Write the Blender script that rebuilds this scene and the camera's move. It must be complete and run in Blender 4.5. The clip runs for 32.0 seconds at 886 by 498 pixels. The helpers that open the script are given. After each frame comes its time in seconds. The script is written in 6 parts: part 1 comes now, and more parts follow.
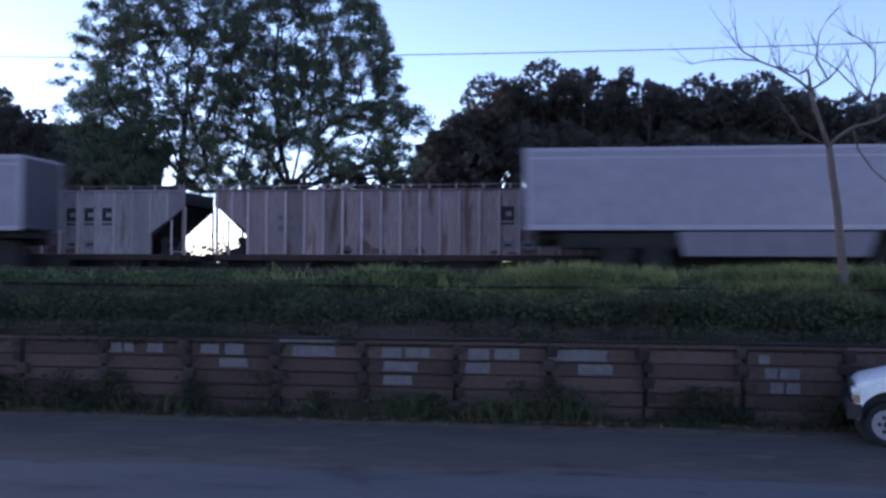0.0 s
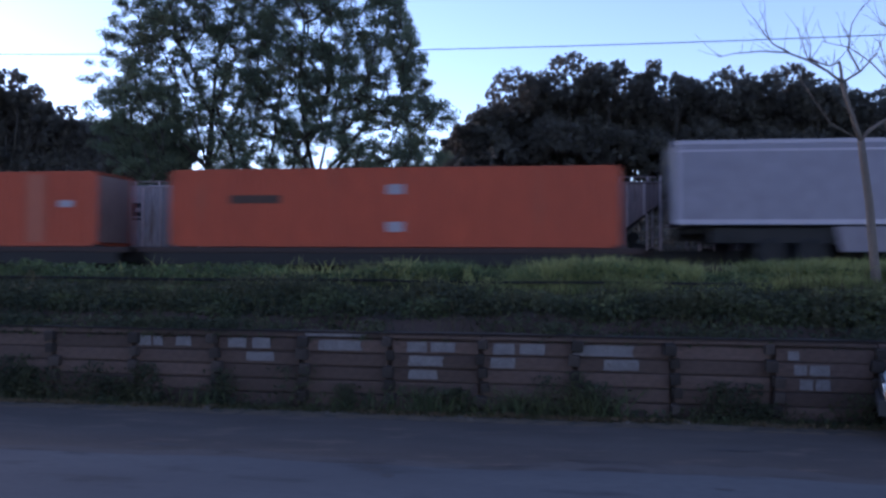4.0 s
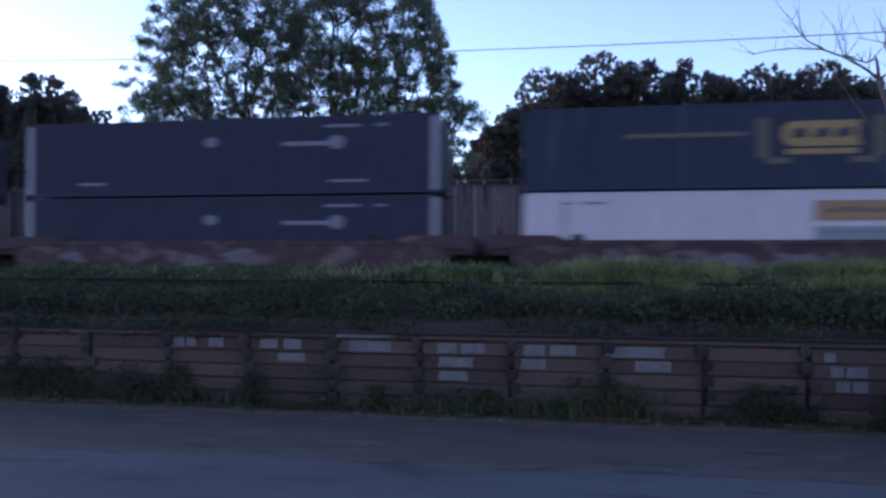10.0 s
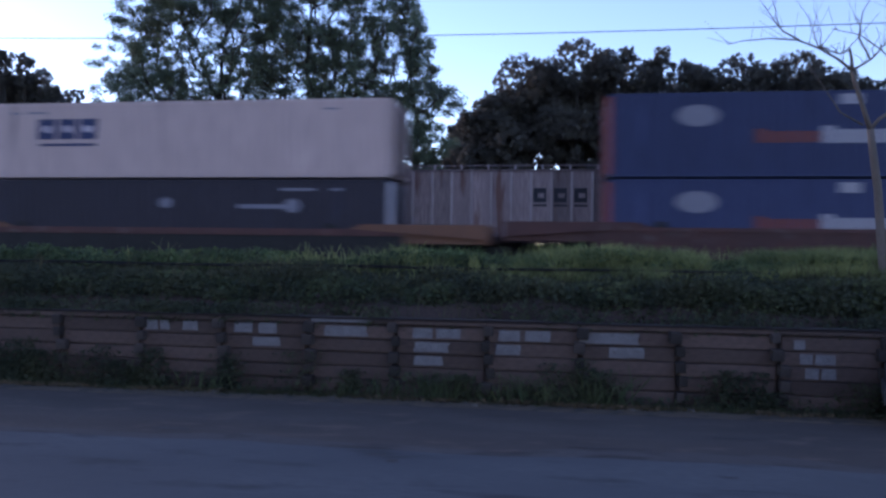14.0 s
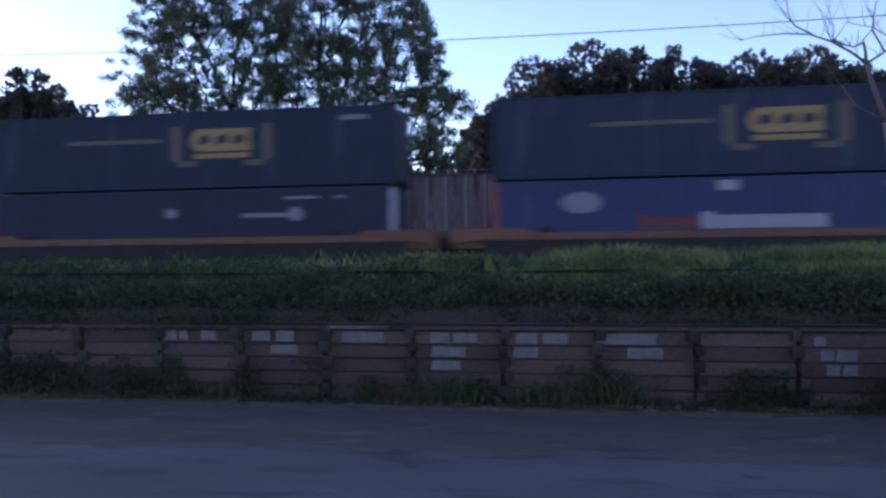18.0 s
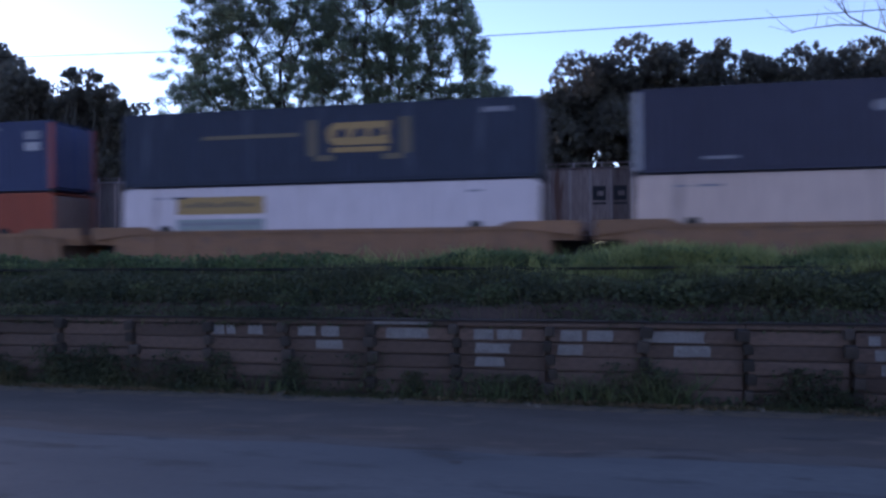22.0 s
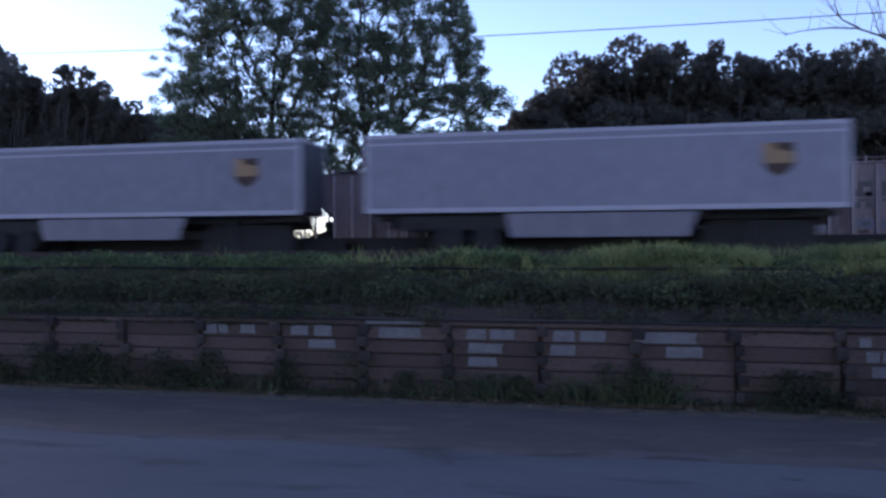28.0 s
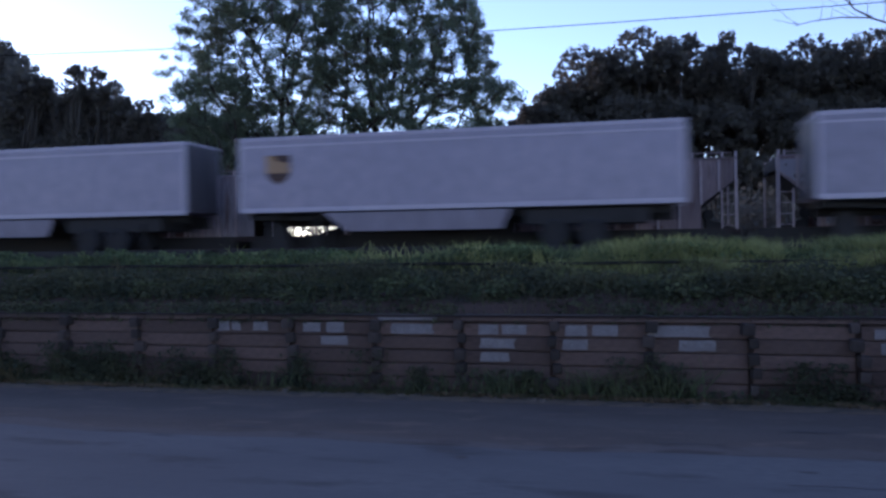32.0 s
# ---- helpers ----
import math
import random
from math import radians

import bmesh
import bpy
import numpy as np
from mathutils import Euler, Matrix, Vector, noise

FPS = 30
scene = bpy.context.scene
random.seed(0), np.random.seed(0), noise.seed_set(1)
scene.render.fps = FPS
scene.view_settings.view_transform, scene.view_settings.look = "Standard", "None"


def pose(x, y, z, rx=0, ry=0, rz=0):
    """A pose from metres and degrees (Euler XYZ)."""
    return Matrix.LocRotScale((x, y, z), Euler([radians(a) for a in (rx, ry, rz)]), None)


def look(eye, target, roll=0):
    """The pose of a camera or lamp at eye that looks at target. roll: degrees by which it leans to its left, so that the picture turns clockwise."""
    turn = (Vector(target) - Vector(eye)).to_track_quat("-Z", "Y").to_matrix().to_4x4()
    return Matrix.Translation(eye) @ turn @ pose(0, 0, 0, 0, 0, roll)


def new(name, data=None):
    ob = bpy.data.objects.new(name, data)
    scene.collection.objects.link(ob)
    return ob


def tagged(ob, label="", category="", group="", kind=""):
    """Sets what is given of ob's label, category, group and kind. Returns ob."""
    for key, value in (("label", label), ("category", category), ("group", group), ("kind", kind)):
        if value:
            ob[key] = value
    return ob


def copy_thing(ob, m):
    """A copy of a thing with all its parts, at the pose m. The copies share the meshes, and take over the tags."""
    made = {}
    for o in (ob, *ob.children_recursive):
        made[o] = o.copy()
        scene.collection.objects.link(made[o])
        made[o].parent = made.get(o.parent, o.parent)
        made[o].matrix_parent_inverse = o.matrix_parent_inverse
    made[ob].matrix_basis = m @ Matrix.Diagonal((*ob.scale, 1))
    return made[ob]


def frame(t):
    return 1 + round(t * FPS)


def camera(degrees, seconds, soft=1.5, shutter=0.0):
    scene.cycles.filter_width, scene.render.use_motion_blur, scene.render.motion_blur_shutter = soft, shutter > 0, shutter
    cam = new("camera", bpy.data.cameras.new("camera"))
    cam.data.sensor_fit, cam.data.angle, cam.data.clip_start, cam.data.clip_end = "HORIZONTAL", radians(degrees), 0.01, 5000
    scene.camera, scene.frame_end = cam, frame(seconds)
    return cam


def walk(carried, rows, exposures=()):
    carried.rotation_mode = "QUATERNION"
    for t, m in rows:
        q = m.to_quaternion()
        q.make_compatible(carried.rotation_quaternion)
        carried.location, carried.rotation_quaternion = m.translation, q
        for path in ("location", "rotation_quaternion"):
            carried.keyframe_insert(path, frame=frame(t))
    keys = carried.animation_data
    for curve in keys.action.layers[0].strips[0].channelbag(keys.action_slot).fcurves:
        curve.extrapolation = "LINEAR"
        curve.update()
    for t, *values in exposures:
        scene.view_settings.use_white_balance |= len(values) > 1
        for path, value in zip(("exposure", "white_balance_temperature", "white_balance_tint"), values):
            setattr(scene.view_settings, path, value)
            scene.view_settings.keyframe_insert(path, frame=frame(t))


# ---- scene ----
cam = camera(57.47, 32.0, soft=2.75, shutter=0.5)
PATH = [
    (0.0, pose(0, 0, 2.63, 91.362, -0.270, 6.500)),
    (0.5, pose(0, 0, 2.63, 91.359, -0.326, 6.301)),
    (1.0, pose(0, 0, 2.63, 91.352, -0.650, 6.256)),
    (1.5, pose(0, 0, 2.63, 91.266, -0.821, 6.665)),
    (2.0, pose(0, 0, 2.63, 91.207, -0.822, 7.216)),
    (2.5, pose(0, 0, 2.63, 91.097, -0.715, 7.587)),
    (3.0, pose(0, 0, 2.63, 91.019, -0.494, 7.908)),
    (3.5, pose(0, 0, 2.63, 91.018, -0.538, 8.175)),
    (5.5, pose(0, 0, 2.63, 90.546, 0.413, 8.600)),
    (6.0, pose(0, 0, 2.63, 90.311, 0.153, 8.942)),
    (6.5, pose(0, 0, 2.63, 90.100, -0.046, 9.499)),
    (7.0, pose(0, 0, 2.63, 90.021, -0.301, 10.042)),
    (7.5, pose(0, 0, 2.63, 90.276, -0.622, 10.462)),
    (8.0, pose(0, 0, 2.63, 90.497, -0.872, 10.758)),
    (8.5, pose(0, 0, 2.63, 90.709, -1.055, 10.971)),
    (9.0, pose(0, 0, 2.63, 90.880, -0.738, 10.885)),
    (9.5, pose(0, 0, 2.63, 90.975, -0.200, 10.609)),
    (10.0, pose(0, 0, 2.63, 91.053, -0.179, 10.397)),
    (10.5, pose(0, 0, 2.63, 91.134, -0.361, 10.308)),
    (11.0, pose(0, 0, 2.63, 91.113, -0.641, 10.240)),
    (11.5, pose(0, 0, 2.63, 91.071, -0.698, 10.131)),
    (12.0, pose(0, 0, 2.63, 90.977, -0.627, 10.034)),
    (12.5, pose(0, 0, 2.63, 90.877, -0.667, 9.870)),
    (13.0, pose(0, 0, 2.63, 90.818, -0.366, 9.749)),
    (13.5, pose(0, 0, 2.63, 90.534, -0.111, 9.297)),
    (14.0, pose(0, 0, 2.63, 90.026, -0.723, 8.725)),
    (14.5, pose(0, 0, 2.63, 89.482, -0.829, 8.243)),
    (16.5, pose(0, 0, 2.63, 89.214, 0.955, 8.704)),
    (17.0, pose(0, 0, 2.63, 89.631, 0.985, 9.032)),
    (17.5, pose(0, 0, 2.63, 89.980, 0.786, 9.403)),
    (18.0, pose(0, 0, 2.63, 90.327, 0.623, 9.794)),
    (18.5, pose(0, 0, 2.63, 90.588, 0.465, 10.204)),
    (19.0, pose(0, 0, 2.63, 90.631, 0.467, 10.617)),
    (19.5, pose(0, 0, 2.63, 90.530, 0.321, 11.084)),
    (20.0, pose(0, 0, 2.63, 90.504, 0.417, 11.622)),
    (20.5, pose(0, 0, 2.63, 90.375, 0.531, 12.146)),
    (21.0, pose(0, 0, 2.63, 90.295, 0.538, 12.607)),
    (21.5, pose(0, 0, 2.63, 90.203, 0.390, 12.819)),
    (22.0, pose(0, 0, 2.63, 90.097, 0.481, 12.913)),
    (22.5, pose(0, 0, 2.63, 89.967, 0.228, 12.788)),
    (23.0, pose(0, 0, 2.63, 89.806, 0.570, 12.488)),
    (23.5, pose(0, 0, 2.63, 89.693, 0.731, 12.240)),
    (24.0, pose(0, 0, 2.63, 89.604, 0.710, 12.070)),
    (24.5, pose(0, 0, 2.63, 89.641, 0.637, 11.997)),
    (25.0, pose(0, 0, 2.63, 89.764, 0.858, 12.055)),
    (25.5, pose(0, 0, 2.63, 89.996, 0.460, 12.090)),
    (27.5, pose(0, 0, 2.63, 89.973, 0.007, 12.293)),
    (28.0, pose(0, 0, 2.63, 90.090, 0.199, 12.432)),
    (28.5, pose(0, 0, 2.63, 90.206, 0.303, 12.853)),
    (29.0, pose(0, 0, 2.63, 90.310, 0.604, 13.405)),
    (29.5, pose(0, 0, 2.63, 90.240, 0.851, 13.774)),
    (30.0, pose(0, 0, 2.63, 90.093, 1.156, 13.874)),
    (30.5, pose(0, 0, 2.63, 89.982, 0.893, 13.789)),
    (31.0, pose(0, 0, 2.63, 89.886, 0.711, 13.604)),
    (31.5, pose(0, 0, 2.63, 89.810, 0.721, 13.439)),
    (32.0, pose(0, 0, 2.63, 89.783, 0.791, 13.224)),
]
EXPOSURE = (1.3, 5880, 30)
walk(cam, PATH, exposures=[(0.0, *EXPOSURE), (32.0, *EXPOSURE)])

# ---------------------------------------------------------------- light
SUN_AZ, SUN_EL = -60.0, 11.0      # degrees from +y towards +x; height
world = bpy.data.worlds.new("world")
scene.world = world
world.use_nodes = True
wn = world.node_tree.nodes
sky = wn.new("ShaderNodeTexSky")
sky.sky_type = "NISHITA"
sky.sun_disc = False
sky.sun_elevation = radians(SUN_EL)
sky.sun_rotation = radians(SUN_AZ)
sky.air_density, sky.dust_density, sky.ozone_density = 0.7, 0.1, 1.15
wn["Background"].inputs["Strength"].default_value = 0.15
world.node_tree.links.new(sky.outputs[0], wn["Background"].inputs["Color"])
sun = new("sun", bpy.data.lights.new("sun", "SUN"))
sun.data.energy, sun.data.angle, sun.data.color = 0.5, radians(10), (1.0, 0.78, 0.6)
az, el = radians(SUN_AZ), radians(SUN_EL)
sun.matrix_world = look((0, 0, 60), (-50 * math.sin(az), -50 * math.cos(az), 60 - 50 * math.tan(el)))

# ---------------------------------------------------------------- materials
MATS = {}


def mat(name, c1, c2=None, scale=1.5, rough=0.6, metal=0.0, bump=0.0, fine=14.0, stretch=(1, 1, 1), dirt=None, dirt_at=0.62, vary=0.0, spec=0.4):
    """A surface of two tones mixed by a broad noise, with fine grain, optional dirt blotches and a per-object shift."""
    if name in MATS:
        return MATS[name]
    m = bpy.data.materials.new(name)
    m.use_nodes = True
    n, k = m.node_tree.nodes, m.node_tree.links
    bsdf = n["Principled BSDF"]
    bsdf.inputs["Roughness"].default_value, bsdf.inputs["Metallic"].default_value = rough, metal
    bsdf.inputs["Specular IOR Level"].default_value = spec
    tc, mp = n.new("ShaderNodeTexCoord"), n.new("ShaderNodeMapping")
    mp.inputs["Scale"].default_value = stretch
    k.new(tc.outputs["Object"], mp.inputs["Vector"])

    def noise_tex(sc, detail):
        t = n.new("ShaderNodeTexNoise")
        t.inputs["Scale"].default_value, t.inputs["Detail"].default_value = sc, detail
        k.new(mp.outputs[0], t.inputs["Vector"])
        return t

    def ramp(src, a, b):
        r = n.new("ShaderNodeMapRange")
        r.inputs["From Min"].default_value, r.inputs["From Max"].default_value = a, b
        k.new(src, r.inputs["Value"])
        return r.outputs[0]

    def mix(fac, a, b, mode="MIX"):
        x = n.new("ShaderNodeMix")
        x.data_type, x.blend_type = "RGBA", mode
        for sock, val in ((x.inputs[0], fac), (x.inputs[6], a), (x.inputs[7], b)):
            if hasattr(val, "is_linked"):
                k.new(val, sock)
            else:
                sock.default_value = (*val, 1) if isinstance(val, tuple) else val
        return x.outputs[2]

    broad, grain = noise_tex(scale, 4), noise_tex(scale * fine, 3)
    c2 = c2 or tuple(v * 0.8 for v in c1)
    col = mix(ramp(broad.outputs["Fac"], 0.35, 0.65), c1, c2)
    g = ramp(grain.outputs["Fac"], 0.3, 0.7)
    col = mix(g, col, tuple(v * 0.82 for v in c2))
    if dirt:
        d = noise_tex(scale * 2.3, 5)
        col = mix(ramp(d.outputs["Fac"], dirt_at, dirt_at + 0.12), col, dirt)
    if vary:
        oi = n.new("ShaderNodeObjectInfo")
        hsv = n.new("ShaderNodeHueSaturation")
        r = n.new("ShaderNodeMapRange")
        r.inputs["To Min"].default_value, r.inputs["To Max"].default_value = 1 - vary, 1 + vary
        k.new(oi.outputs["Random"], r.inputs["Value"])
        k.new(r.outputs[0], hsv.inputs["Value"])
        k.new(col, hsv.inputs["Color"])
        col = hsv.outputs[0]
    k.new(col, bsdf.inputs["Base Color"])
    if bump:
        b = n.new("ShaderNodeBump")
        b.inputs["Strength"].default_value, b.inputs["Distance"].default_value = bump, 0.02
        k.new(grain.outputs["Fac"], b.inputs["Height"])
        k.new(b.outputs[0], bsdf.inputs["Normal"])
    MATS[name] = m
    return m


def leaf_mat(name, c1, c2, c3, trans=0.35, patch=None, patch_size=1.0, spec=0.12):
    """Foliage: three greens by island, some light passing through, and a second tone in broad patches."""
    m = bpy.data.materials.new(name)
    m.use_nodes = True
    n, k = m.node_tree.nodes, m.node_tree.links
    bsdf, out = n["Principled BSDF"], n["Material Output"]
    geo, cr = n.new("ShaderNodeNewGeometry"), n.new("ShaderNodeValToRGB")
    cr.color_ramp.elements[0].color, cr.color_ramp.elements[1].color = (*c1, 1), (*c3, 1)
    cr.color_ramp.elements.new(0.5).color = (*c2, 1)
    k.new(geo.outputs["Random Per Island"], cr.inputs[0])
    col = cr.outputs[0]
    if patch:
        tc, nz, mr, mx2 = n.new("ShaderNodeTexCoord"), n.new("ShaderNodeTexNoise"), n.new("ShaderNodeMapRange"), n.new("ShaderNodeMix")
        nz.inputs["Scale"].default_value, nz.inputs["Detail"].default_value = 1 / patch_size, 3
        mr.inputs["From Min"].default_value, mr.inputs["From Max"].default_value = 0.42, 0.62
        mx2.data_type = "RGBA"
        mx2.inputs[7].default_value = (*patch, 1)
        k.new(tc.outputs["Object"], nz.inputs["Vector"])
        k.new(nz.outputs["Fac"], mr.inputs["Value"])
        k.new(mr.outputs[0], mx2.inputs[0])
        k.new(col, mx2.inputs[6])
        col = mx2.outputs[2]
    k.new(col, bsdf.inputs["Base Color"])
    bsdf.inputs["Roughness"].default_value = 0.65
    bsdf.inputs["Specular IOR Level"].default_value = spec
    tr, mx = n.new("ShaderNodeBsdfTranslucent"), n.new("ShaderNodeMixShader")
    k.new(col, tr.inputs["Color"])
    mx.inputs[0].default_value = trans
    k.new(bsdf.outputs[0], mx.inputs[1])
    k.new(tr.outputs[0], mx.inputs[2])
    k.new(mx.outputs[0], out.inputs["Surface"])
    return m


STREAK = (1.0, 1.0, 0.12)
M_ROAD = mat("road_asphalt", (0.078, 0.078, 0.086), (0.106, 0.106, 0.114), 0.8, 0.9, bump=0.6, fine=22, stretch=(0.3, 1, 1), dirt=(0.062, 0.06, 0.064), dirt_at=0.56, spec=0.15)
M_SHOULDER = mat("shoulder_asphalt", (0.067, 0.054, 0.05), (0.098, 0.079, 0.072), 1.3, 0.92, bump=0.9, fine=18, stretch=(0.35, 1, 1), dirt=(0.122, 0.089, 0.075), dirt_at=0.57, spec=0.15)
M_EDGE = mat("worn_road_edge", (0.078, 0.066, 0.064), (0.102, 0.087, 0.083), 0.9, 0.9, bump=0.8, fine=20, stretch=(0.35, 1, 1), dirt=(0.058, 0.047, 0.046), dirt_at=0.5, spec=0.15)
M_LITTER = mat("leaf_litter", (0.075, 0.055, 0.042), (0.12, 0.082, 0.058), 1.4, 0.95, bump=1.0, fine=12, dirt=(0.05, 0.04, 0.034), dirt_at=0.5)
M_TAR = mat("dark_tar", (0.0374, 0.031, 0.0326), (0.0486, 0.0399, 0.0408), 3, 0.8, bump=0.4)
M_SOIL = mat("soil", (0.074, 0.044, 0.037), (0.048, 0.03, 0.026), 0.8, 0.95, bump=0.6, fine=20)
M_BALLAST = mat("ballast", (0.11, 0.092, 0.0924), (0.073, 0.063, 0.0646), 3.0, 0.95, bump=1.0, fine=8)
M_TIE = mat("weathered_tie", (0.11, 0.066, 0.057), (0.071, 0.045, 0.039), 1.6, 0.9, bump=0.6, fine=16, stretch=(0.25, 1, 1), dirt=(0.1, 0.073, 0.063), dirt_at=0.58, vary=0.3)
M_CAP = mat("dark_cap_strip", (0.025, 0.014, 0.013), (0.016, 0.010, 0.010), 1.6, 0.95, bump=0.6, fine=16, stretch=(0.25, 1, 1), vary=0.2)
M_TIE_END = mat("weathered_tie_end", (0.066, 0.046, 0.042), (0.034, 0.025, 0.023), 4, 0.9, bump=0.8, vary=0.45)
M_PALE = mat("faded_pale_paint", (0.2, 0.178, 0.19), (0.135, 0.118, 0.125), 4.5, 0.85, bump=0.3, dirt=(0.11, 0.092, 0.092), dirt_at=0.58)
M_CABLE = mat("black_pipe", (0.0183, 0.0168, 0.0202), None, 3, 0.9, spec=0.1)
M_STEEL = mat("worn_steel", (0.228, 0.202, 0.213), (0.164, 0.134, 0.138), 4, 0.45, metal=0.8)
M_RUST = mat("rusty_steel", (0.0636, 0.0323, 0.0288), (0.0389, 0.0234, 0.0227), 2, 0.85, bump=0.3)
M_DECK = mat("rusty_orange_deck", (0.219, 0.096, 0.0554), (0.137, 0.0671, 0.0462), 0.5, 0.8, bump=0.2, dirt=(0.0548, 0.0378, 0.037), dirt_at=0.52)
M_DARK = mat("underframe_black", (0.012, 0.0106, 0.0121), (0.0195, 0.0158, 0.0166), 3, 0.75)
M_RUBBER = mat("tyre_rubber", (0.0183, 0.0168, 0.0194), None, 6, 0.85)
M_BARK = mat("bark", (0.0734, 0.0609, 0.0504), (0.0472, 0.0399, 0.0335), 3, 0.9, bump=0.7, stretch=(1, 1, 0.3))
M_BAREBARK = mat("pale_bark", (0.172, 0.129, 0.112), (0.112, 0.086, 0.0731), 3, 0.85, bump=0.5, stretch=(1, 1, 0.3))
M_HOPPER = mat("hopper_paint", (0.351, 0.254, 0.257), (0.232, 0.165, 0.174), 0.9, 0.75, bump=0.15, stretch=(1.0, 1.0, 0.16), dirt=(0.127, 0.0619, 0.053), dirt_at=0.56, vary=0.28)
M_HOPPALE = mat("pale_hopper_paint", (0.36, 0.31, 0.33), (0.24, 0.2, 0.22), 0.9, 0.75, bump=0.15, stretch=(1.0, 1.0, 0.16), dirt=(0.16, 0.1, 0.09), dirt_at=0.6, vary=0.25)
# lighter than the side sheets; for ribs, posts, poles and ladders
M_HRIB = mat("hopper_rib_pale", (0.449, 0.365, 0.378), (0.351, 0.268, 0.28), 2, 0.7, stretch=STREAK, dirt=(0.164, 0.0896, 0.0757), vary=0.12)
M_RUSTSTAIN = mat("dark_rust_stain", (0.0748, 0.0413, 0.0378), (0.15, 0.0896, 0.0832), 5, 0.9)
# near-black tone of the hopper end sheets and end walls
M_HINT = mat("hopper_end_dark", (0.0164, 0.0134, 0.0148), (0.0274, 0.0184, 0.0185), 2, 0.9)
M_INK = mat("dark_marking", (0.0274, 0.0268, 0.0415), None, 4, 0.7)
M_FADED = mat("faded_green_marking", (0.12, 0.103, 0.106), (0.15, 0.13, 0.128), 4, 0.75)
# broad tone drift on both silvers imitates soft, patchy reflections
M_SILVER = mat("silver_side", (0.262, 0.228, 0.288), (0.226, 0.2, 0.262), 0.22, 0.4, metal=0.25, stretch=(1, 1, 0.6), vary=0.06)
M_SILVER2 = mat("dull_silver_side", (0.208, 0.184, 0.234), (0.182, 0.163, 0.214), 0.22, 0.45, metal=0.25, stretch=(1, 1, 0.6), vary=0.08)
M_WHITE = mat("white_side", (0.6, 0.49, 0.55), (0.54, 0.436, 0.49), 0.5, 0.55, stretch=STREAK, dirt=(0.362, 0.278, 0.292), dirt_at=0.64, vary=0.05)
M_CREAM = mat("cream_side", (0.535, 0.38, 0.362), (0.478, 0.337, 0.321), 0.5, 0.6, stretch=STREAK, dirt=(0.292, 0.205, 0.197), dirt_at=0.62, vary=0.07)
M_TRAILER = mat("bright_white_trailer_side", (0.584, 0.516, 0.628), (0.532, 0.468, 0.576), 0.5, 0.5, stretch=STREAK, dirt=(0.464, 0.371, 0.393), dirt_at=0.66, vary=0.03)
M_RIM = mat("dull_rim", (0.0748, 0.0688, 0.0832), (0.0524, 0.0482, 0.0605), 5, 0.5)
M_SKIRT = mat("grey_skirt", (0.225, 0.19, 0.228), (0.175, 0.148, 0.18), 1.2, 0.6, stretch=STREAK)
M_OLDDOOR = mat("rusty_brown_door", (0.195, 0.124, 0.114), (0.127, 0.0791, 0.0757), 1.2, 0.75, stretch=STREAK, dirt=(0.0748, 0.0413, 0.0378), dirt_at=0.55)
M_PINKMARK = mat("faded_red_marking", (0.36, 0.14, 0.13), (0.4, 0.2, 0.19), 5, 0.6)
M_TAN = mat("grey_tan_rail", (0.299, 0.234, 0.235), (0.239, 0.186, 0.189), 2, 0.6)
M_BRIGHT = mat("bright_trim", (0.41, 0.36, 0.43), (0.355, 0.31, 0.38), 2, 0.4)
M_ORANGE = mat("orange_side", (0.455, 0.068, 0.027), (0.382, 0.057, 0.024), 0.6, 0.6, stretch=STREAK, dirt=(0.310, 0.070, 0.036), dirt_at=0.64, vary=0.07)
M_ORANGE2 = mat("dull_orange_side", (0.31, 0.055, 0.028), (0.25, 0.046, 0.026), 0.6, 0.65, stretch=STREAK, dirt=(0.2, 0.055, 0.035), dirt_at=0.6)
M_OPALE = mat("orange_faded_panel", (0.397, 0.103, 0.0568), (0.345, 0.0896, 0.053), 1.5, 0.65, stretch=STREAK)
M_NAVY = mat("navy_side", (0.05, 0.046, 0.078), (0.041, 0.038, 0.065), 0.7, 0.6, stretch=STREAK, dirt=(0.0449, 0.0426, 0.0681), dirt_at=0.66, vary=0.1, spec=0.15)
M_CHARCOAL = mat("charcoal_side", (0.0475, 0.0396, 0.0515), (0.0389, 0.0327, 0.0429), 0.7, 0.6, stretch=STREAK, dirt=(0.0449, 0.0426, 0.0681), dirt_at=0.66, vary=0.1, spec=0.15)
M_SLATE = mat("slate_side", (0.0387, 0.0433, 0.073), (0.0325, 0.0363, 0.0614), 0.7, 0.6, stretch=STREAK, dirt=(0.0688, 0.0702, 0.102), dirt_at=0.62, vary=0.12, spec=0.15)
M_BLUE = mat("blue_side", (0.05, 0.058, 0.13), (0.042, 0.049, 0.11), 0.6, 0.55, stretch=STREAK, dirt=(0.0748, 0.0824, 0.181), dirt_at=0.66, vary=0.08, spec=0.15)
M_SKYBLUE = mat("mid_blue_side", (0.0629, 0.0984, 0.197), (0.0539, 0.083, 0.166), 0.6, 0.55, stretch=STREAK, spec=0.15)
M_POST = mat("pale_grey_post", (0.383, 0.352, 0.407), (0.311, 0.286, 0.333), 2, 0.6, stretch=STREAK)
M_REDPOST = mat("red_post", (0.291, 0.0587, 0.0554), (0.228, 0.0462, 0.0462), 2, 0.6, stretch=STREAK)
M_DOOR = mat("grey_trailer_door", (0.0823, 0.0757, 0.0942), (0.0599, 0.055, 0.0681), 0.8, 0.55, stretch=STREAK)
M_GOLD = mat("gold_marking", (0.36, 0.215, 0.09), (0.3, 0.175, 0.07), 4, 0.6)
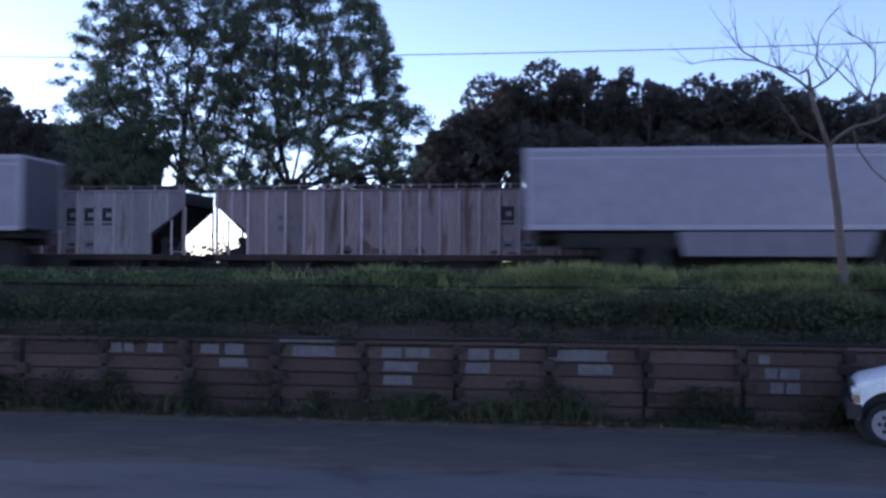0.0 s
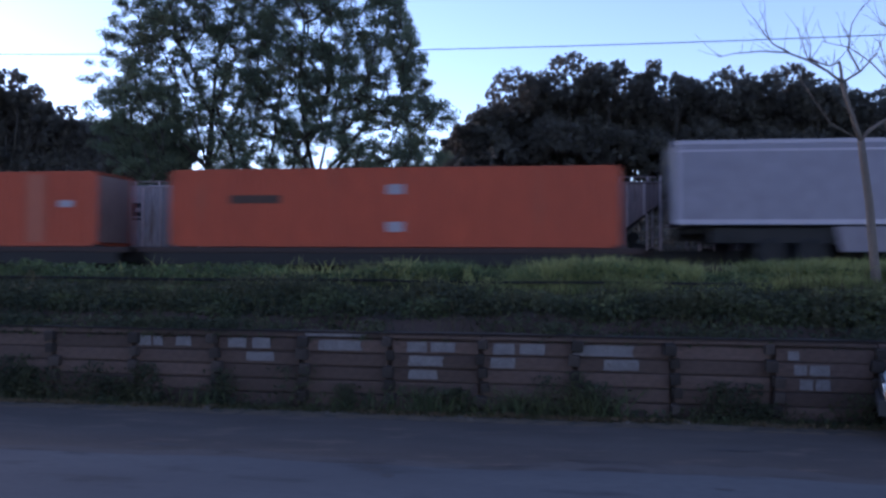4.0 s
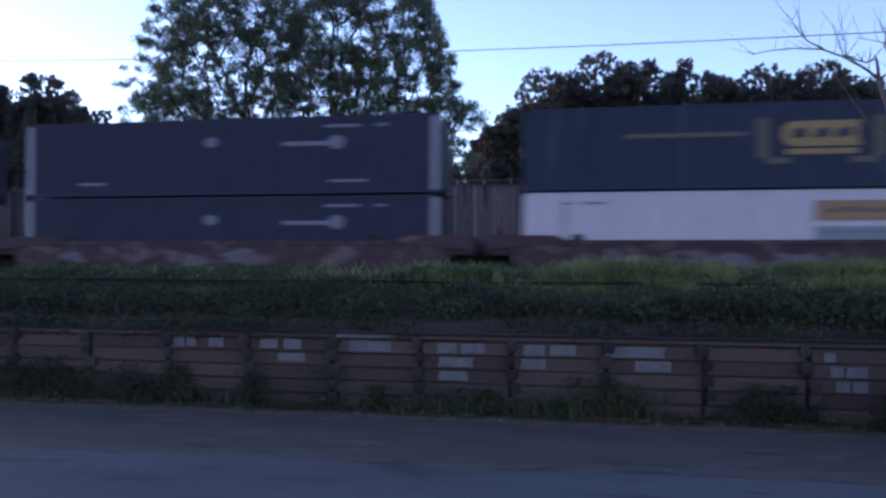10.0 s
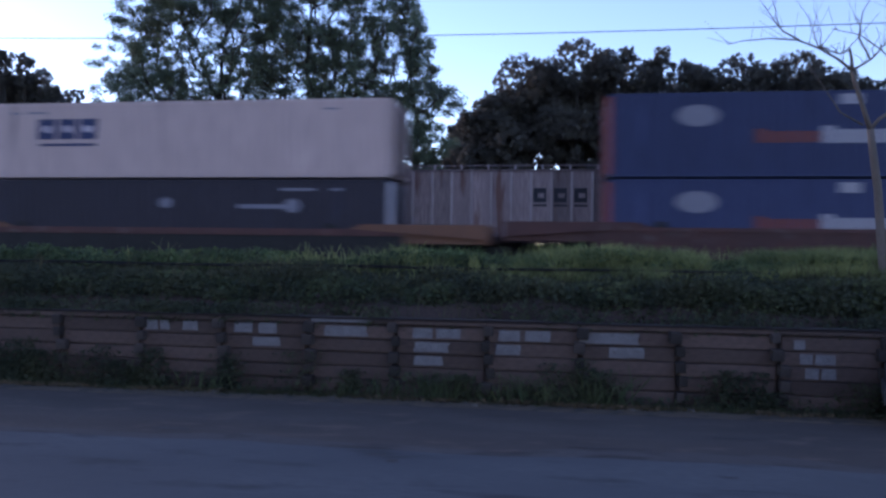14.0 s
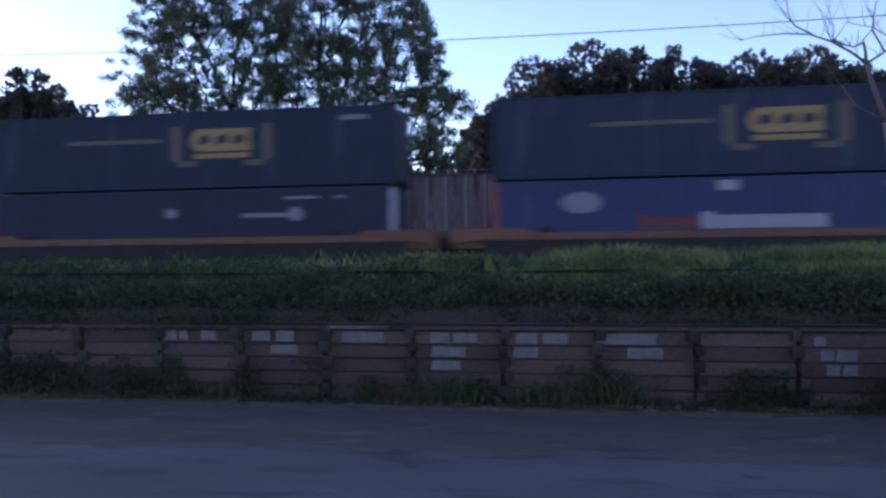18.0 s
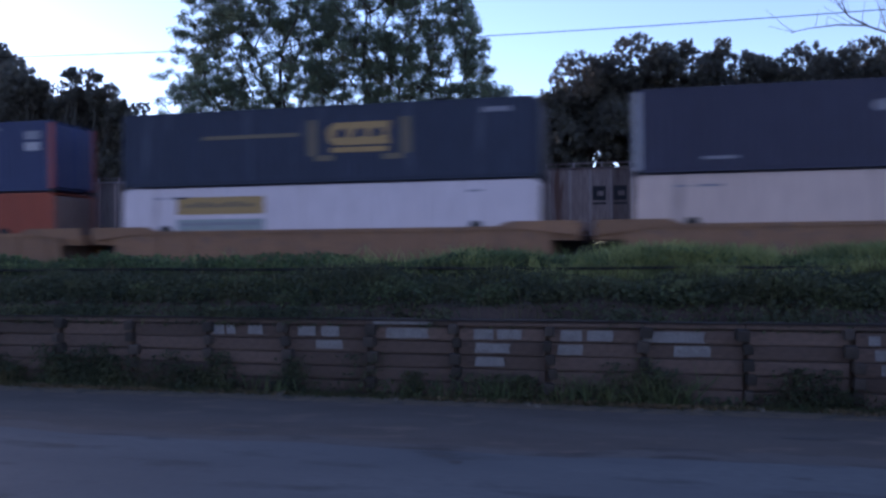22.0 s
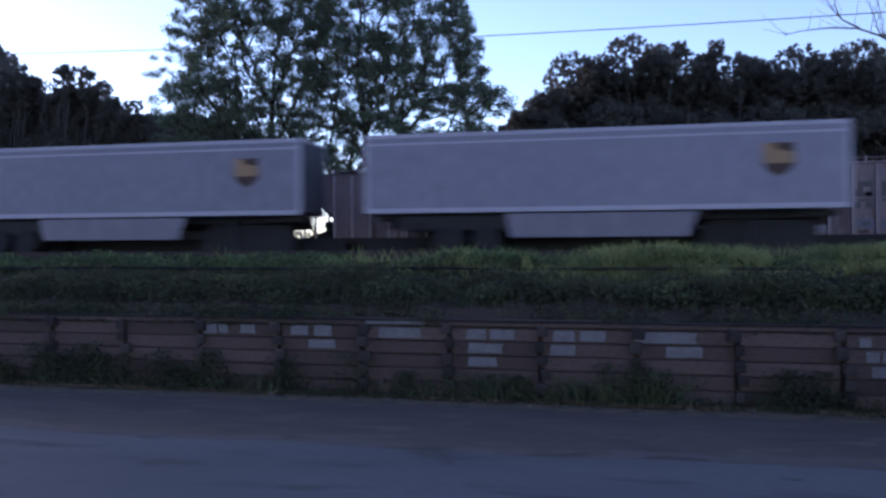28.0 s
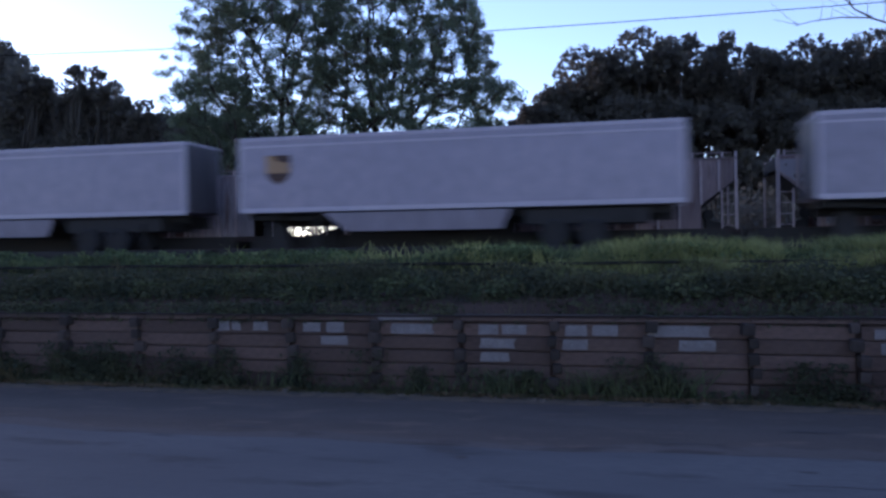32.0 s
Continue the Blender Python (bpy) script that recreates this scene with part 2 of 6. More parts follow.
M_BADGE = mat("tan_gold_badge", (0.34, 0.2, 0.11), (0.29, 0.165, 0.09), 4, 0.6)
M_FGOLD = mat("faded_gold_marking", (0.165, 0.118, 0.08), (0.125, 0.093, 0.07), 4, 0.7)
M_BROWN = mat("brown_marking", (0.0599, 0.0259, 0.0189), None, 4, 0.6)
M_YELLOW = mat("yellow_marking", (0.5, 0.29, 0.055), (0.34, 0.19, 0.05), 4, 0.6)
M_TEAL = mat("grey_green_marking", (0.17, 0.19, 0.2), (0.25, 0.26, 0.28), 4, 0.6)
M_PALEMARK = mat("pale_marking", (0.374, 0.337, 0.378), (0.299, 0.268, 0.311), 4, 0.6)
M_GREYMARK = mat("grey_marking", (0.228, 0.21, 0.259), (0.183, 0.168, 0.213), 4, 0.6)
M_REDMARK = mat("red_marking", (0.186, 0.0376, 0.0354), (0.14, 0.0322, 0.0324), 4, 0.6)
M_WELLRED = mat("red_brown_car", (0.104, 0.0371, 0.0318), (0.0711, 0.0302, 0.0288), 1.0, 0.75, bump=0.1, dirt=(0.0914, 0.0587, 0.06), dirt_at=0.58, vary=0.18)
M_WELLYEL = mat("faded_yellow_car", (0.254, 0.124, 0.0719), (0.202, 0.1, 0.0605), 1.0, 0.75, bump=0.1, dirt=(0.15, 0.0824, 0.0605), dirt_at=0.55, vary=0.12)
M_WELLAMB = mat("rusty_amber_car", (0.2, 0.084, 0.05), (0.15, 0.066, 0.042), 1.0, 0.75, bump=0.1, dirt=(0.13, 0.065, 0.045), dirt_at=0.55, vary=0.12)
M_WELLMAR = mat("maroon_car", (0.0823, 0.0344, 0.0424), (0.0599, 0.0296, 0.0363), 1.0, 0.75, bump=0.1, dirt=(0.14, 0.085, 0.085), dirt_at=0.54, vary=0.15)
M_GRAF = mat("graffiti_pale_blue", (0.17, 0.165, 0.21), (0.14, 0.1, 0.12), 2.5, 0.7)
M_GRAF2 = mat("graffiti_red", (0.2, 0.085, 0.085), (0.13, 0.1, 0.12), 2.5, 0.7)
M_TRUCK = mat("white_car_paint", (0.85, 0.85, 0.85), (0.85, 0.85, 0.85), 1, 0.3, spec=0.5)
M_GLASSD = mat("dark_window_glass", (0.011, 0.011, 0.0148), None, 1, 0.06, spec=0.6)
M_PLASTIC = mat("black_plastic", (0.0274, 0.0252, 0.0295), None, 8, 0.6)
M_AMBER = mat("amber_lens", (0.449, 0.248, 0.151), None, 5, 0.2)
M_LENS = mat("clear_lens", (0.85, 0.85, 0.85), None, 5, 0.12)
M_STONE = mat("pale_stone", (0.075, 0.056, 0.048), (0.11, 0.09, 0.08), 3, 0.9, bump=0.6)
L_TREE = leaf_mat("tree_leaves", (0.14, 0.165, 0.112), (0.16, 0.195, 0.128), (0.19, 0.225, 0.15), 0.56, (0.12, 0.145, 0.102), 1.6)
L_DARK = leaf_mat("dark_tree_leaves", (0.14, 0.13, 0.112), (0.15, 0.138, 0.119), (0.162, 0.148, 0.127), 0.66, (0.13, 0.12, 0.105), 1.5, spec=0.03)
L_GRASS = leaf_mat("grass_blades", (0.077, 0.113, 0.048), (0.105, 0.142, 0.060), (0.154, 0.180, 0.087), 0.35, (0.046, 0.064, 0.035), 1.1)
L_PALEGRASS = leaf_mat("pale_grass_blades", (0.22, 0.23, 0.085), (0.27, 0.275, 0.105), (0.33, 0.32, 0.135), 0.4, (0.13, 0.15, 0.066), 1.3)
L_WEED = leaf_mat("weed_leaves", (0.038, 0.046, 0.032), (0.048, 0.056, 0.038), (0.060, 0.069, 0.045), 0.4, (0.073, 0.077, 0.045), 0.9)
L_BUSH = leaf_mat("bank_bush_leaves", (0.065, 0.085, 0.046), (0.080, 0.102, 0.054), (0.098, 0.122, 0.064), 0.45, (0.107, 0.119, 0.059), 1.3)
L_FALLEN = leaf_mat("fallen_leaves", (0.12, 0.08, 0.05), (0.15, 0.1, 0.062), (0.085, 0.06, 0.042), 0.1)
L_DRY = leaf_mat("dry_grass", (0.0948, 0.074, 0.0426), (0.0712, 0.068, 0.0348), (0.119, 0.0946, 0.0581), 0.3, (0.0475, 0.0555, 0.0279), 0.6)


# ---------------------------------------------------------------- mesh helpers
class Shape:
    """Collects faces for one mesh."""

    def __init__(self):
        self.v, self.f = [], []

    def add(self, verts, faces):
        o = len(self.v)
        self.v += [tuple(p) for p in verts]
        self.f += [tuple(i + o for i in q) for q in faces]
        return self

    def box(self, x0, y0, z0, x1, y1, z1, b=0.0):
        if b <= 0:
            v = [(x, y, z) for x in (x0, x1) for y in (y0, y1) for z in (z0, z1)]
            return self.add(v, [(0, 1, 3, 2), (4, 6, 7, 5), (0, 4, 5, 1), (2, 3, 7, 6), (0, 2, 6, 4), (1, 5, 7, 3)])
        bm = bmesh.new()
        bmesh.ops.create_cube(bm, size=1)
        for q in bm.verts:
            q.co = ((x0 + x1) / 2 + q.co.x * (x1 - x0), (y0 + y1) / 2 + q.co.y * (y1 - y0), (z0 + z1) / 2 + q.co.z * (z1 - z0))
        bmesh.ops.bevel(bm, geom=bm.edges[:], offset=b, segments=1, affect="EDGES")
        bm.verts.index_update()
        self.add([q.co[:] for q in bm.verts], [[q.index for q in f.verts] for f in bm.faces])
        bm.free()
        return self

    def prism(self, poly, y0, y1):
        """A closed outline of (x, z) points, carried from y0 to y1."""
        n = len(poly)
        v = [(x, y0, z) for x, z in poly] + [(x, y1, z) for x, z in poly]
        f = [tuple(range(n)), tuple(range(2 * n - 1, n - 1, -1))]
        f += [(i, i + n, (i + 1) % n + n, (i + 1) % n) for i in range(n)]
        return self.add(v, f)

    def prism_x(self, poly, x0, x1):
        """A closed outline of (y, z) points, carried from x0 to x1."""
        n = len(poly)
        v = [(x0, y, z) for y, z in poly] + [(x1, y, z) for y, z in poly]
        f = [tuple(range(n)), tuple(range(2 * n - 1, n - 1, -1))]
        f += [(i, i + n, (i + 1) % n + n, (i + 1) % n) for i in range(n)]
        return self.add(v, f)

    def tube(self, pts, radii, n=6):
        pts = [Vector(p) for p in pts]
        rings, up = [], Vector((0.31, 0.95, 0.05))
        for i, p in enumerate(pts):
            d = (pts[min(i + 1, len(pts) - 1)] - pts[max(i - 1, 0)]).normalized()
            a = d.cross(up)
            a = (a if a.length > 1e-3 else d.cross(Vector((0, 0, 1)))).normalized()
            b = d.cross(a)
            r = radii[i] if isinstance(radii, (list, tuple)) else radii
            rings += [p + (a * math.cos(t) + b * math.sin(t)) * r for t in (2 * math.pi * j / n for j in range(n))]
        m = len(pts)
        f = [(i * n + j, i * n + (j + 1) % n, (i + 1) * n + (j + 1) % n, (i + 1) * n + j) for i in range(m - 1) for j in range(n)]
        f += [tuple(range(n - 1, -1, -1)), tuple(range((m - 1) * n, m * n))]
        return self.add(rings, f)

    def wheel(self, x, y0, y1, z, r, n=20, inner=0.0):
        """A disc or ring with its axle along y."""
        c = [(x + math.cos(t) * r, z + math.sin(t) * r) for t in (2 * math.pi * j / n for j in range(n))]
        if inner <= 0:
            return self.prism(c, y0, y1)
        k = (r - inner) * 0.22
        prof = [(inner, y0), (r - k, y0), (r, y0 + k), (r, y1 - k), (r - k, y1), (inner, y1)]
        v, f, m = [], [], len(prof)
        for j in range(n):
            a = 2 * math.pi * j / n
            v += [(x + math.cos(a) * rr, yy, z + math.sin(a) * rr) for rr, yy in prof]
        for j in range(n):
            q = (j + 1) % n
            f += [(j * m + i, j * m + (i + 1) % m, q * m + (i + 1) % m, q * m + i) for i in range(m)]
        return self.add(v, f)

    def mesh(self, name, material=None, smooth=False):
        me = bpy.data.meshes.new(name)
        me.from_pydata(self.v, [], self.f)
        if material:
            me.materials.append(material)
        if smooth:
            me.polygons.foreach_set("use_smooth", [True] * len(me.polygons))
        me.update()
        bm = bmesh.new()
        bm.from_mesh(me)
        bmesh.ops.recalc_face_normals(bm, faces=bm.faces[:])
        bm.to_mesh(me)
        bm.free()
        return me


def part(name, shape, material=None, parent=None, label="", smooth=False):
    """Links a Shape (or a finished mesh) as one mesh object under a thing or part."""
    me = shape if isinstance(shape, bpy.types.Mesh) else shape.mesh(name, material, smooth)
    ob = new(name, me)
    ob.parent = parent
    if label:
        ob["label"] = label
    return ob


def leaves(name, centres, size, material, flat=0.0, aspect=0.6, rng=None, droop=0.0):
    """A mesh of pointed leaf blades, one to a centre, turned at random."""
    rng = rng or np.random.default_rng(1)
    n = len(centres)
    s = (size * rng.uniform(0.6, 1.3, n))[:, None]
    a = rng.normal(size=(n, 3))
    a[:, 2] = a[:, 2] * (1 - flat) - droop
    a /= np.linalg.norm(a, axis=1)[:, None]
    b = np.cross(a, rng.normal(size=(n, 3)))
    b /= np.linalg.norm(b, axis=1)[:, None]
    k = np.cross(a, b)
    c = np.asarray(centres)
    v = np.stack([c - a * s, c + b * s * aspect - k * s * 0.12, c + a * s, c - b * s * aspect - k * s * 0.12], 1).reshape(-1, 3)
    return quads(name, v, material)


def quads(name, v, material):
    me = bpy.data.meshes.new(name)
    n = len(v) // 4
    me.vertices.add(4 * n)
    me.vertices.foreach_set("co", v.astype(np.float32).ravel())
    me.loops.add(4 * n)
    me.loops.foreach_set("vertex_index", np.arange(4 * n, dtype=np.int32))
    me.polygons.add(n)
    me.polygons.foreach_set("loop_start", np.arange(0, 4 * n, 4, dtype=np.int32))
    me.polygons.foreach_set("loop_total", np.full(n, 4, dtype=np.int32))
    me.materials.append(material)
    me.update(calc_edges=True)
    return me


def blades(name, xy, z, height, material, rng, width=0.012, lean=0.35):
    """Upright grass blades that bend over at the tip: two quads each."""
    n = len(xy)
    h = height * rng.uniform(0.5, 1.25, n)
    t = rng.uniform(0, 2 * np.pi, n)
    w = np.stack([np.cos(t), np.sin(t), 0 * t], 1) * (width * rng.uniform(0.7, 1.5, n))[:, None]
    d = rng.normal(size=(n, 2)) * lean * h[:, None]
    base = np.c_[xy, z]
    mid = base + np.c_[d * 0.35, h * 0.6]
    tip = base + np.c_[d, h * rng.uniform(0.85, 1.0, n)]
    v = np.stack([base - w, base + w, mid + w * 0.8, mid - w * 0.8, mid - w * 0.8, mid + w * 0.8, tip + w * 0.15, tip - w * 0.15], 1).reshape(-1, 3)
    return quads(name, v, material)


# ---------------------------------------------------------------- ground, road, bank
def bank_height(x, y):
    """Height of the ground: road level, the bank behind the wall, the railway shelf."""
    rise = np.interp(y, [-5000, 14.45, 14.5, 15.3, 15.55, 16.2, 17.0, 18.3, 18.8, 22.5, 24.5, 26.3, 5000], [0, 0, 1.16, 1.2, 1.55, 1.72, 1.86, 2.12, 2.14, 2.08, 1.75, 1.3, 1.3])
    near = (y > 14.5) & (y < 25)
    bumpy = 0.06 * np.sin(x * 1.7 + y) + 0.05 * np.sin(x * 0.63 - y * 1.9) + 0.03 * np.sin(x * 4.1 + y * 3.3)
    return rise + np.where(near, bumpy * np.minimum(1, (y - 14.5) / 1.5), 0)


def build_ground():
    xs = [-4000, -1500, -600, -200, -80] + list(np.arange(-45, 35.1, 0.8)) + [60, 200, 600, 1500, 4000]
    ys = [-4000, -800, -150, -30, 0, 6, 10, 13, 14.45, 14.5] + [14.8] + list(np.arange(15.1, 16.3, 0.1)) + list(np.arange(16.5, 26.6, 0.5)) + [28, 31, 36, 42, 50, 70, 120, 300, 900, 4000]
    gx, gy = np.meshgrid(np.array(xs, float), np.array(ys, float), indexing="ij")
    gz = bank_height(gx, gy) - 0.01
    s = Shape()
    s.v = list(zip(gx.ravel().tolist(), gy.ravel().tolist(), gz.ravel().tolist()))
    m = len(ys)
    s.f = [(i * m + j, (i + 1) * m + j, (i + 1) * m + j + 1, i * m + j + 1) for i in range(len(xs) - 1) for j in range(m - 1)]
    tagged(part("ground", s, M_SOIL), "dark bare soil and bank under weeds and railway", "ground", kind="structure")


def strip(name, y0, y1, z, material, label, category, wobble=0.0, x0=-1200, x1=1200):
    """A long slab laid on the ground, with an uneven far edge."""
    s = Shape()
    xs = [x0, x0 / 4, -60] + list(np.arange(-40, 30.1, 0.7)) + [60, x1 / 4, x1]
    far = [y1 + wobble * (math.sin(x * 1.1) + math.sin(x * 2.7 + 1) * 0.6 + math.sin(x * 0.37)) for x in xs]
    for x, f in zip(xs, far):
        s.v += [(x, y0, z), (x, f, z), (x, y0, z - 0.02), (x, f, z - 0.02)]
    for i in range(len(xs) - 1):
        a, b = 4 * i, 4 * i + 4
        s.f += [(a, b, b + 1, a + 1), (a + 1, b + 1, b + 3, a + 3), (a, a + 2, b + 2, b)]
    return tagged(part(name, s, material), label, category, kind="structure")


build_ground()
strip("pavement_shoulder", -30, 13.75, 0.006, M_SHOULDER, "dark worn asphalt shoulder beside the road", "road shoulder", 0.06)
strip("worn_road_edge", 9.6, 10.75, 0.0098, M_EDGE, "worn ragged edge of the road asphalt", "road edge", 0.16)
strip("road", -9, 10.35, 0.014, M_ROAD, "smooth grey asphalt road", "road", 0.07)
strip("dirt_verge", 13.3, 14.12, 0.012, M_LITTER, "brown leaf litter along the foot of the wall", "verge", 0.02)


def road_marks():
    rng = random.Random(21)
    for x, y, w, d in ((-2.35, 10.0, 0.13, 0.06), (-2.1, 9.75, 0.09, 0.08), (2.4, 11.9, 0.4, 0.04), (-5.6, 10.9, 0.35, 0.05), (0.6, 10.95, 0.6, 0.025), (1.9, 9.8, 0.12, 0.03), (-7.5, 9.6, 0.2, 0.05), (-1.2, 12.6, 0.3, 0.04)):
        z = 0.0185 if y < 10.3 else 0.0128
        pts = [(x + w * math.cos(t) * rng.uniform(0.85, 1.1), y + d * math.sin(t) * rng.uniform(0.8, 1.15)) for t in (2 * math.pi * i / 24 for i in range(24))]
        s = Shape().add([(a, b, z) for a, b in pts] + [(x, y, z)], [(i, (i + 1) % 24, 24) for i in range(24)])
        tagged(part("tar_stain", s, M_TAR), "dark tar stain on the asphalt", "stain", kind="structure")
    for k in range(3):
        x, y = rng.uniform(-9, 3), rng.uniform(9.0, 10.2)
        v = []
        for i in range(9):
            v += [(x, y - 0.006, 0.0185), (x, y + 0.008, 0.0185)]
            x, y = x + rng.uniform(0.08, 0.22), y + rng.uniform(-0.06, 0.06)
        tagged(part("crack", Shape().add(v, [(2 * i, 2 * i + 2, 2 * i + 3, 2 * i + 1) for i in range(8)]), M_TAR), "thin dark crack in the road asphalt", "crack", kind="structure")
    for x, y, r in ((-1.66, 13.6, 0.045), (2.05, 13.75, 0.06), (-1.5, 13.5, 0.05), (-4.0, 13.6, 0.05), (1.1, 13.65, 0.045), (-6.2, 13.7, 0.06)):
        pts = [(r * 1.4 * math.cos(t) * rng.uniform(0.8, 1.1), r * math.sin(t) * rng.uniform(0.8, 1.1)) for t in (2 * math.pi * i / 9 for i in range(9))]
        st = Shape()
        st.v = [(a, b, 0.0) for a, b in pts] + [(a * 0.75, b * 0.75, r * rng.uniform(0.5, 0.8)) for a, b in pts]
        st.f = [tuple(range(9)), tuple(range(17, 8, -1))] + [(i, (i + 1) % 9, (i + 1) % 9 + 9, i + 9) for i in range(9)]
        o = tagged(part("stone", st, M_STONE), "small pale stone lying on the asphalt edge", "stone", "stones by the wall")
        o.location = (x, y, 0.012)


road_marks()
strip("ballast_bed", 26.2, 37.5, 1.42, M_BALLAST, "grey stone ballast under two railway tracks", "ballast", 0.08)


def build_tracks():
    for name, yc in (("railway_track", 29.1), ("railway_track", 33.45)):
        e = new(name)
        e.location = (0, yc, 1.42)
        tagged(e, "steel rails on dark wooden sleepers in ballast", "railway track", kind="structure")
        for sy in (-0.75, 0.75):
            prof = [(sy - 0.07, 0.03), (sy + 0.07, 0.03), (sy + 0.02, 0.06), (sy + 0.035, 0.17), (sy - 0.035, 0.17), (sy - 0.02, 0.06)]
            part("rail", Shape().prism_x(prof, -1000, 1000), M_STEEL, e)
        one = Shape().box(-0.11, -1.3, -0.1, 0.11, 1.3, 0.03).mesh("sleeper", M_TIE)
        for i in range(100):
            o = part("sleeper", one, None, e)
            o.location = (-38 + i * 0.62, 0, 0)


build_tracks()

# ---------------------------------------------------------------- timber retaining wall
POSTS = [-16.2 + 1.645 * i for i in range(16)]
COURSES = [(0.0, 0.245), (0.25, 0.495), (0.5, 0.745), (0.75, 0.995), (1.0, 1.245), (1.25, 1.36)]


def build_wall():
    wall = new("wall_timber")
    wall.location = (0, 14.3, 0)
    tagged(wall, "old retaining wall of stacked dark railway timbers", "retaining wall", kind="structure")
    part("backing", Shape().box(-300, 0.1, -0.3, 300, 0.2, 1.25), M_SOIL, wall)
    for sx0, sx1 in ((-300, POSTS[0] - 0.85), (POSTS[-1] + 0.85, 300)):
        s = Shape()
        for z0, z1 in COURSES:
            s.box(sx0, 0.0, z0, sx1, 0.1, z1 - 0.02)
        part("plain_courses", s, M_TIE, wall)
    rng = random.Random(4)
    datas = [Shape().box(-0.78, 0, 0, 0.78, 0.2, 0.222 + 0.008 * q, 0.012).mesh("tie", M_TIE) for q in range(3)]
    cap = Shape().box(-0.82, -0.03, 0.012, 0.82, 0.22, 0.085, 0.012).mesh("cap_tie", M_TIE)
    # thin strip that draws the dark line along the cap
    lip = Shape().box(-0.84, -0.045, 0.092, 0.84, 0.2, 0.125, 0.008).mesh("cap_board", M_CAP)
    butt = [Shape().box(-0.075 - 0.012 * q, -0.12, 0, 0.075 + 0.012 * q, 0.1, 0.17 + 0.012 * q, 0.012).mesh("tie_butt", M_TIE_END) for q in range(3)]
    for i, px in enumerate(POSTS):
        for j, (z0, z1) in enumerate(COURSES):
            mid = px + 0.8225
            o = part("tie" if j < 5 else "cap_tie", datas[rng.randrange(3)] if j < 5 else cap, None, wall)
            o.location = (mid, rng.uniform(-0.015, 0.015), z0)
            o.rotation_euler = (0, radians(rng.uniform(-0.35, 0.35)), radians(rng.uniform(-0.5, 0.5)))
            if j < 5:
                o = part("tie_butt", butt[rng.randrange(3)], None, wall)
                o.location = (px + rng.uniform(-0.06, 0.06) + 0.012 * (3 - j), rng.uniform(-0.06, 0.02), z0 + 0.1 + rng.uniform(-0.03, 0.03))
                o.rotation_euler = (radians(rng.uniform(-4, 4)), radians(rng.uniform(-6, 6)), radians(rng.uniform(-8, 8)))
            else:
                o = part("cap_board", lip, None, wall)
                o.location = (mid, rng.uniform(-0.01, 0.01), z0 + rng.uniform(-0.006, 0.006))
                o.rotation_euler = (0, radians(rng.uniform(-0.25, 0.25)), 0)
    # faded pale paint patches: x from, top, x to, bottom
    marks = [(-7.89, 1.24, -7.62, 1.04), (-7.58, 1.24, -7.39, 1.05), (-7.13, 1.24, -6.82, 1.05), (-6.11, 1.23, -5.73, 1.04), (-5.63, 1.24, -5.28, 1.03),
             (-5.75, 0.98, -5.21, 0.8), (-4.63, 1.335, -3.49, 1.275), (-4.37, 1.22, -3.55, 1.02), (-2.73, 1.22, -2.35, 1.02), (-2.3, 1.22, -1.86, 1.03),
             (-2.71, 0.97, -2.05, 0.78), (-2.71, 0.72, -2.17, 0.54), (-1.18, 1.22, -0.8, 1.01), (-0.71, 1.22, -0.26, 1.02),
             (-1.23, 0.97, -0.78, 0.77), (0.21, 1.22, 1.28, 1.02), (0.72, 0.98, 1.35, 0.78), (3.77, 1.19, 3.96, 1.02), (3.87, 0.96, 4.08, 0.77),
             (4.12, 0.96, 4.45, 0.77), (3.96, 0.72, 4.18, 0.53), (4.22, 0.72, 4.45, 0.53)]
    for a, t, b, u in marks:
        mx, mz, hx, hz = (a + b) / 2, (t + u) / 2, (b - a) / 2, (t - u) / 2
        rim = [(-1, -0.85), (-0.92, -0.98), (-0.25, -1), (0.3, -0.94), (0.95, -1), (1, -0.8), (0.97, 0.1), (1, 0.9), (0.9, 1), (0.1, 0.95), (-0.5, 1), (-0.98, 0.95), (-0.97, 0.2)]
        w = Shape().prism([(mx + hx * p * rng.uniform(0.9, 1.05), mz + hz * q * rng.uniform(0.88, 1.0)) for p, q in rim], -0.024, -0.018)
        part("paint_patch", w, M_PALE, wall, "faded pale paint patch")


# ---------------------------------------------------------------- train
SPEED = 26.29
MOVING = []          # (thing, x at the start, y, z)
NEAR, WIDE = 27.8, 2.59
RAILTOP = 1.59
PROTO = {}


def again(key, builder):
    """The first of a kind is built, later ones are copies that share its meshes."""
    if key in PROTO:
        return copy_thing(PROTO[key], Matrix())
    PROTO[key] = builder()
    return PROTO[key]


def panel(parent, name, x0, z0, x1, z1, y, material, label=""):
    return part(name, Shape().box(x0, y - 0.006, z0, x1, y, z1), material, parent, label)


def shield(parent, x, z, y=0.0):
    """A plain two-tone shield, dark over gold."""
    w, h = 0.48, 0.6
    full = [(x - w, z + 0.5), (x - w, z - 0.15), (x - w * 0.75, z - 0.38), (x, z - h), (x + w * 0.75, z - 0.38), (x + w, z - 0.15), (x + w, z + 0.5)]
    part("badge", Shape().prism(full, y - 0.006, y), M_BROWN, parent, "dark brown plain shield badge")
    field = [(x - w, z + 0.5), (x - w * 0.3, z + 0.47), (x - w * 0.1, z + 0.28), (x + w * 0.9, z + 0.2), (x + w * 0.9, z - 0.16), (x - w * 0.95, z - 0.16)]
    part("badge_field", Shape().prism(field, y - 0.011, y - 0.002), M_BADGE, parent, "gold field of the shield badge")


LEN = 16.15


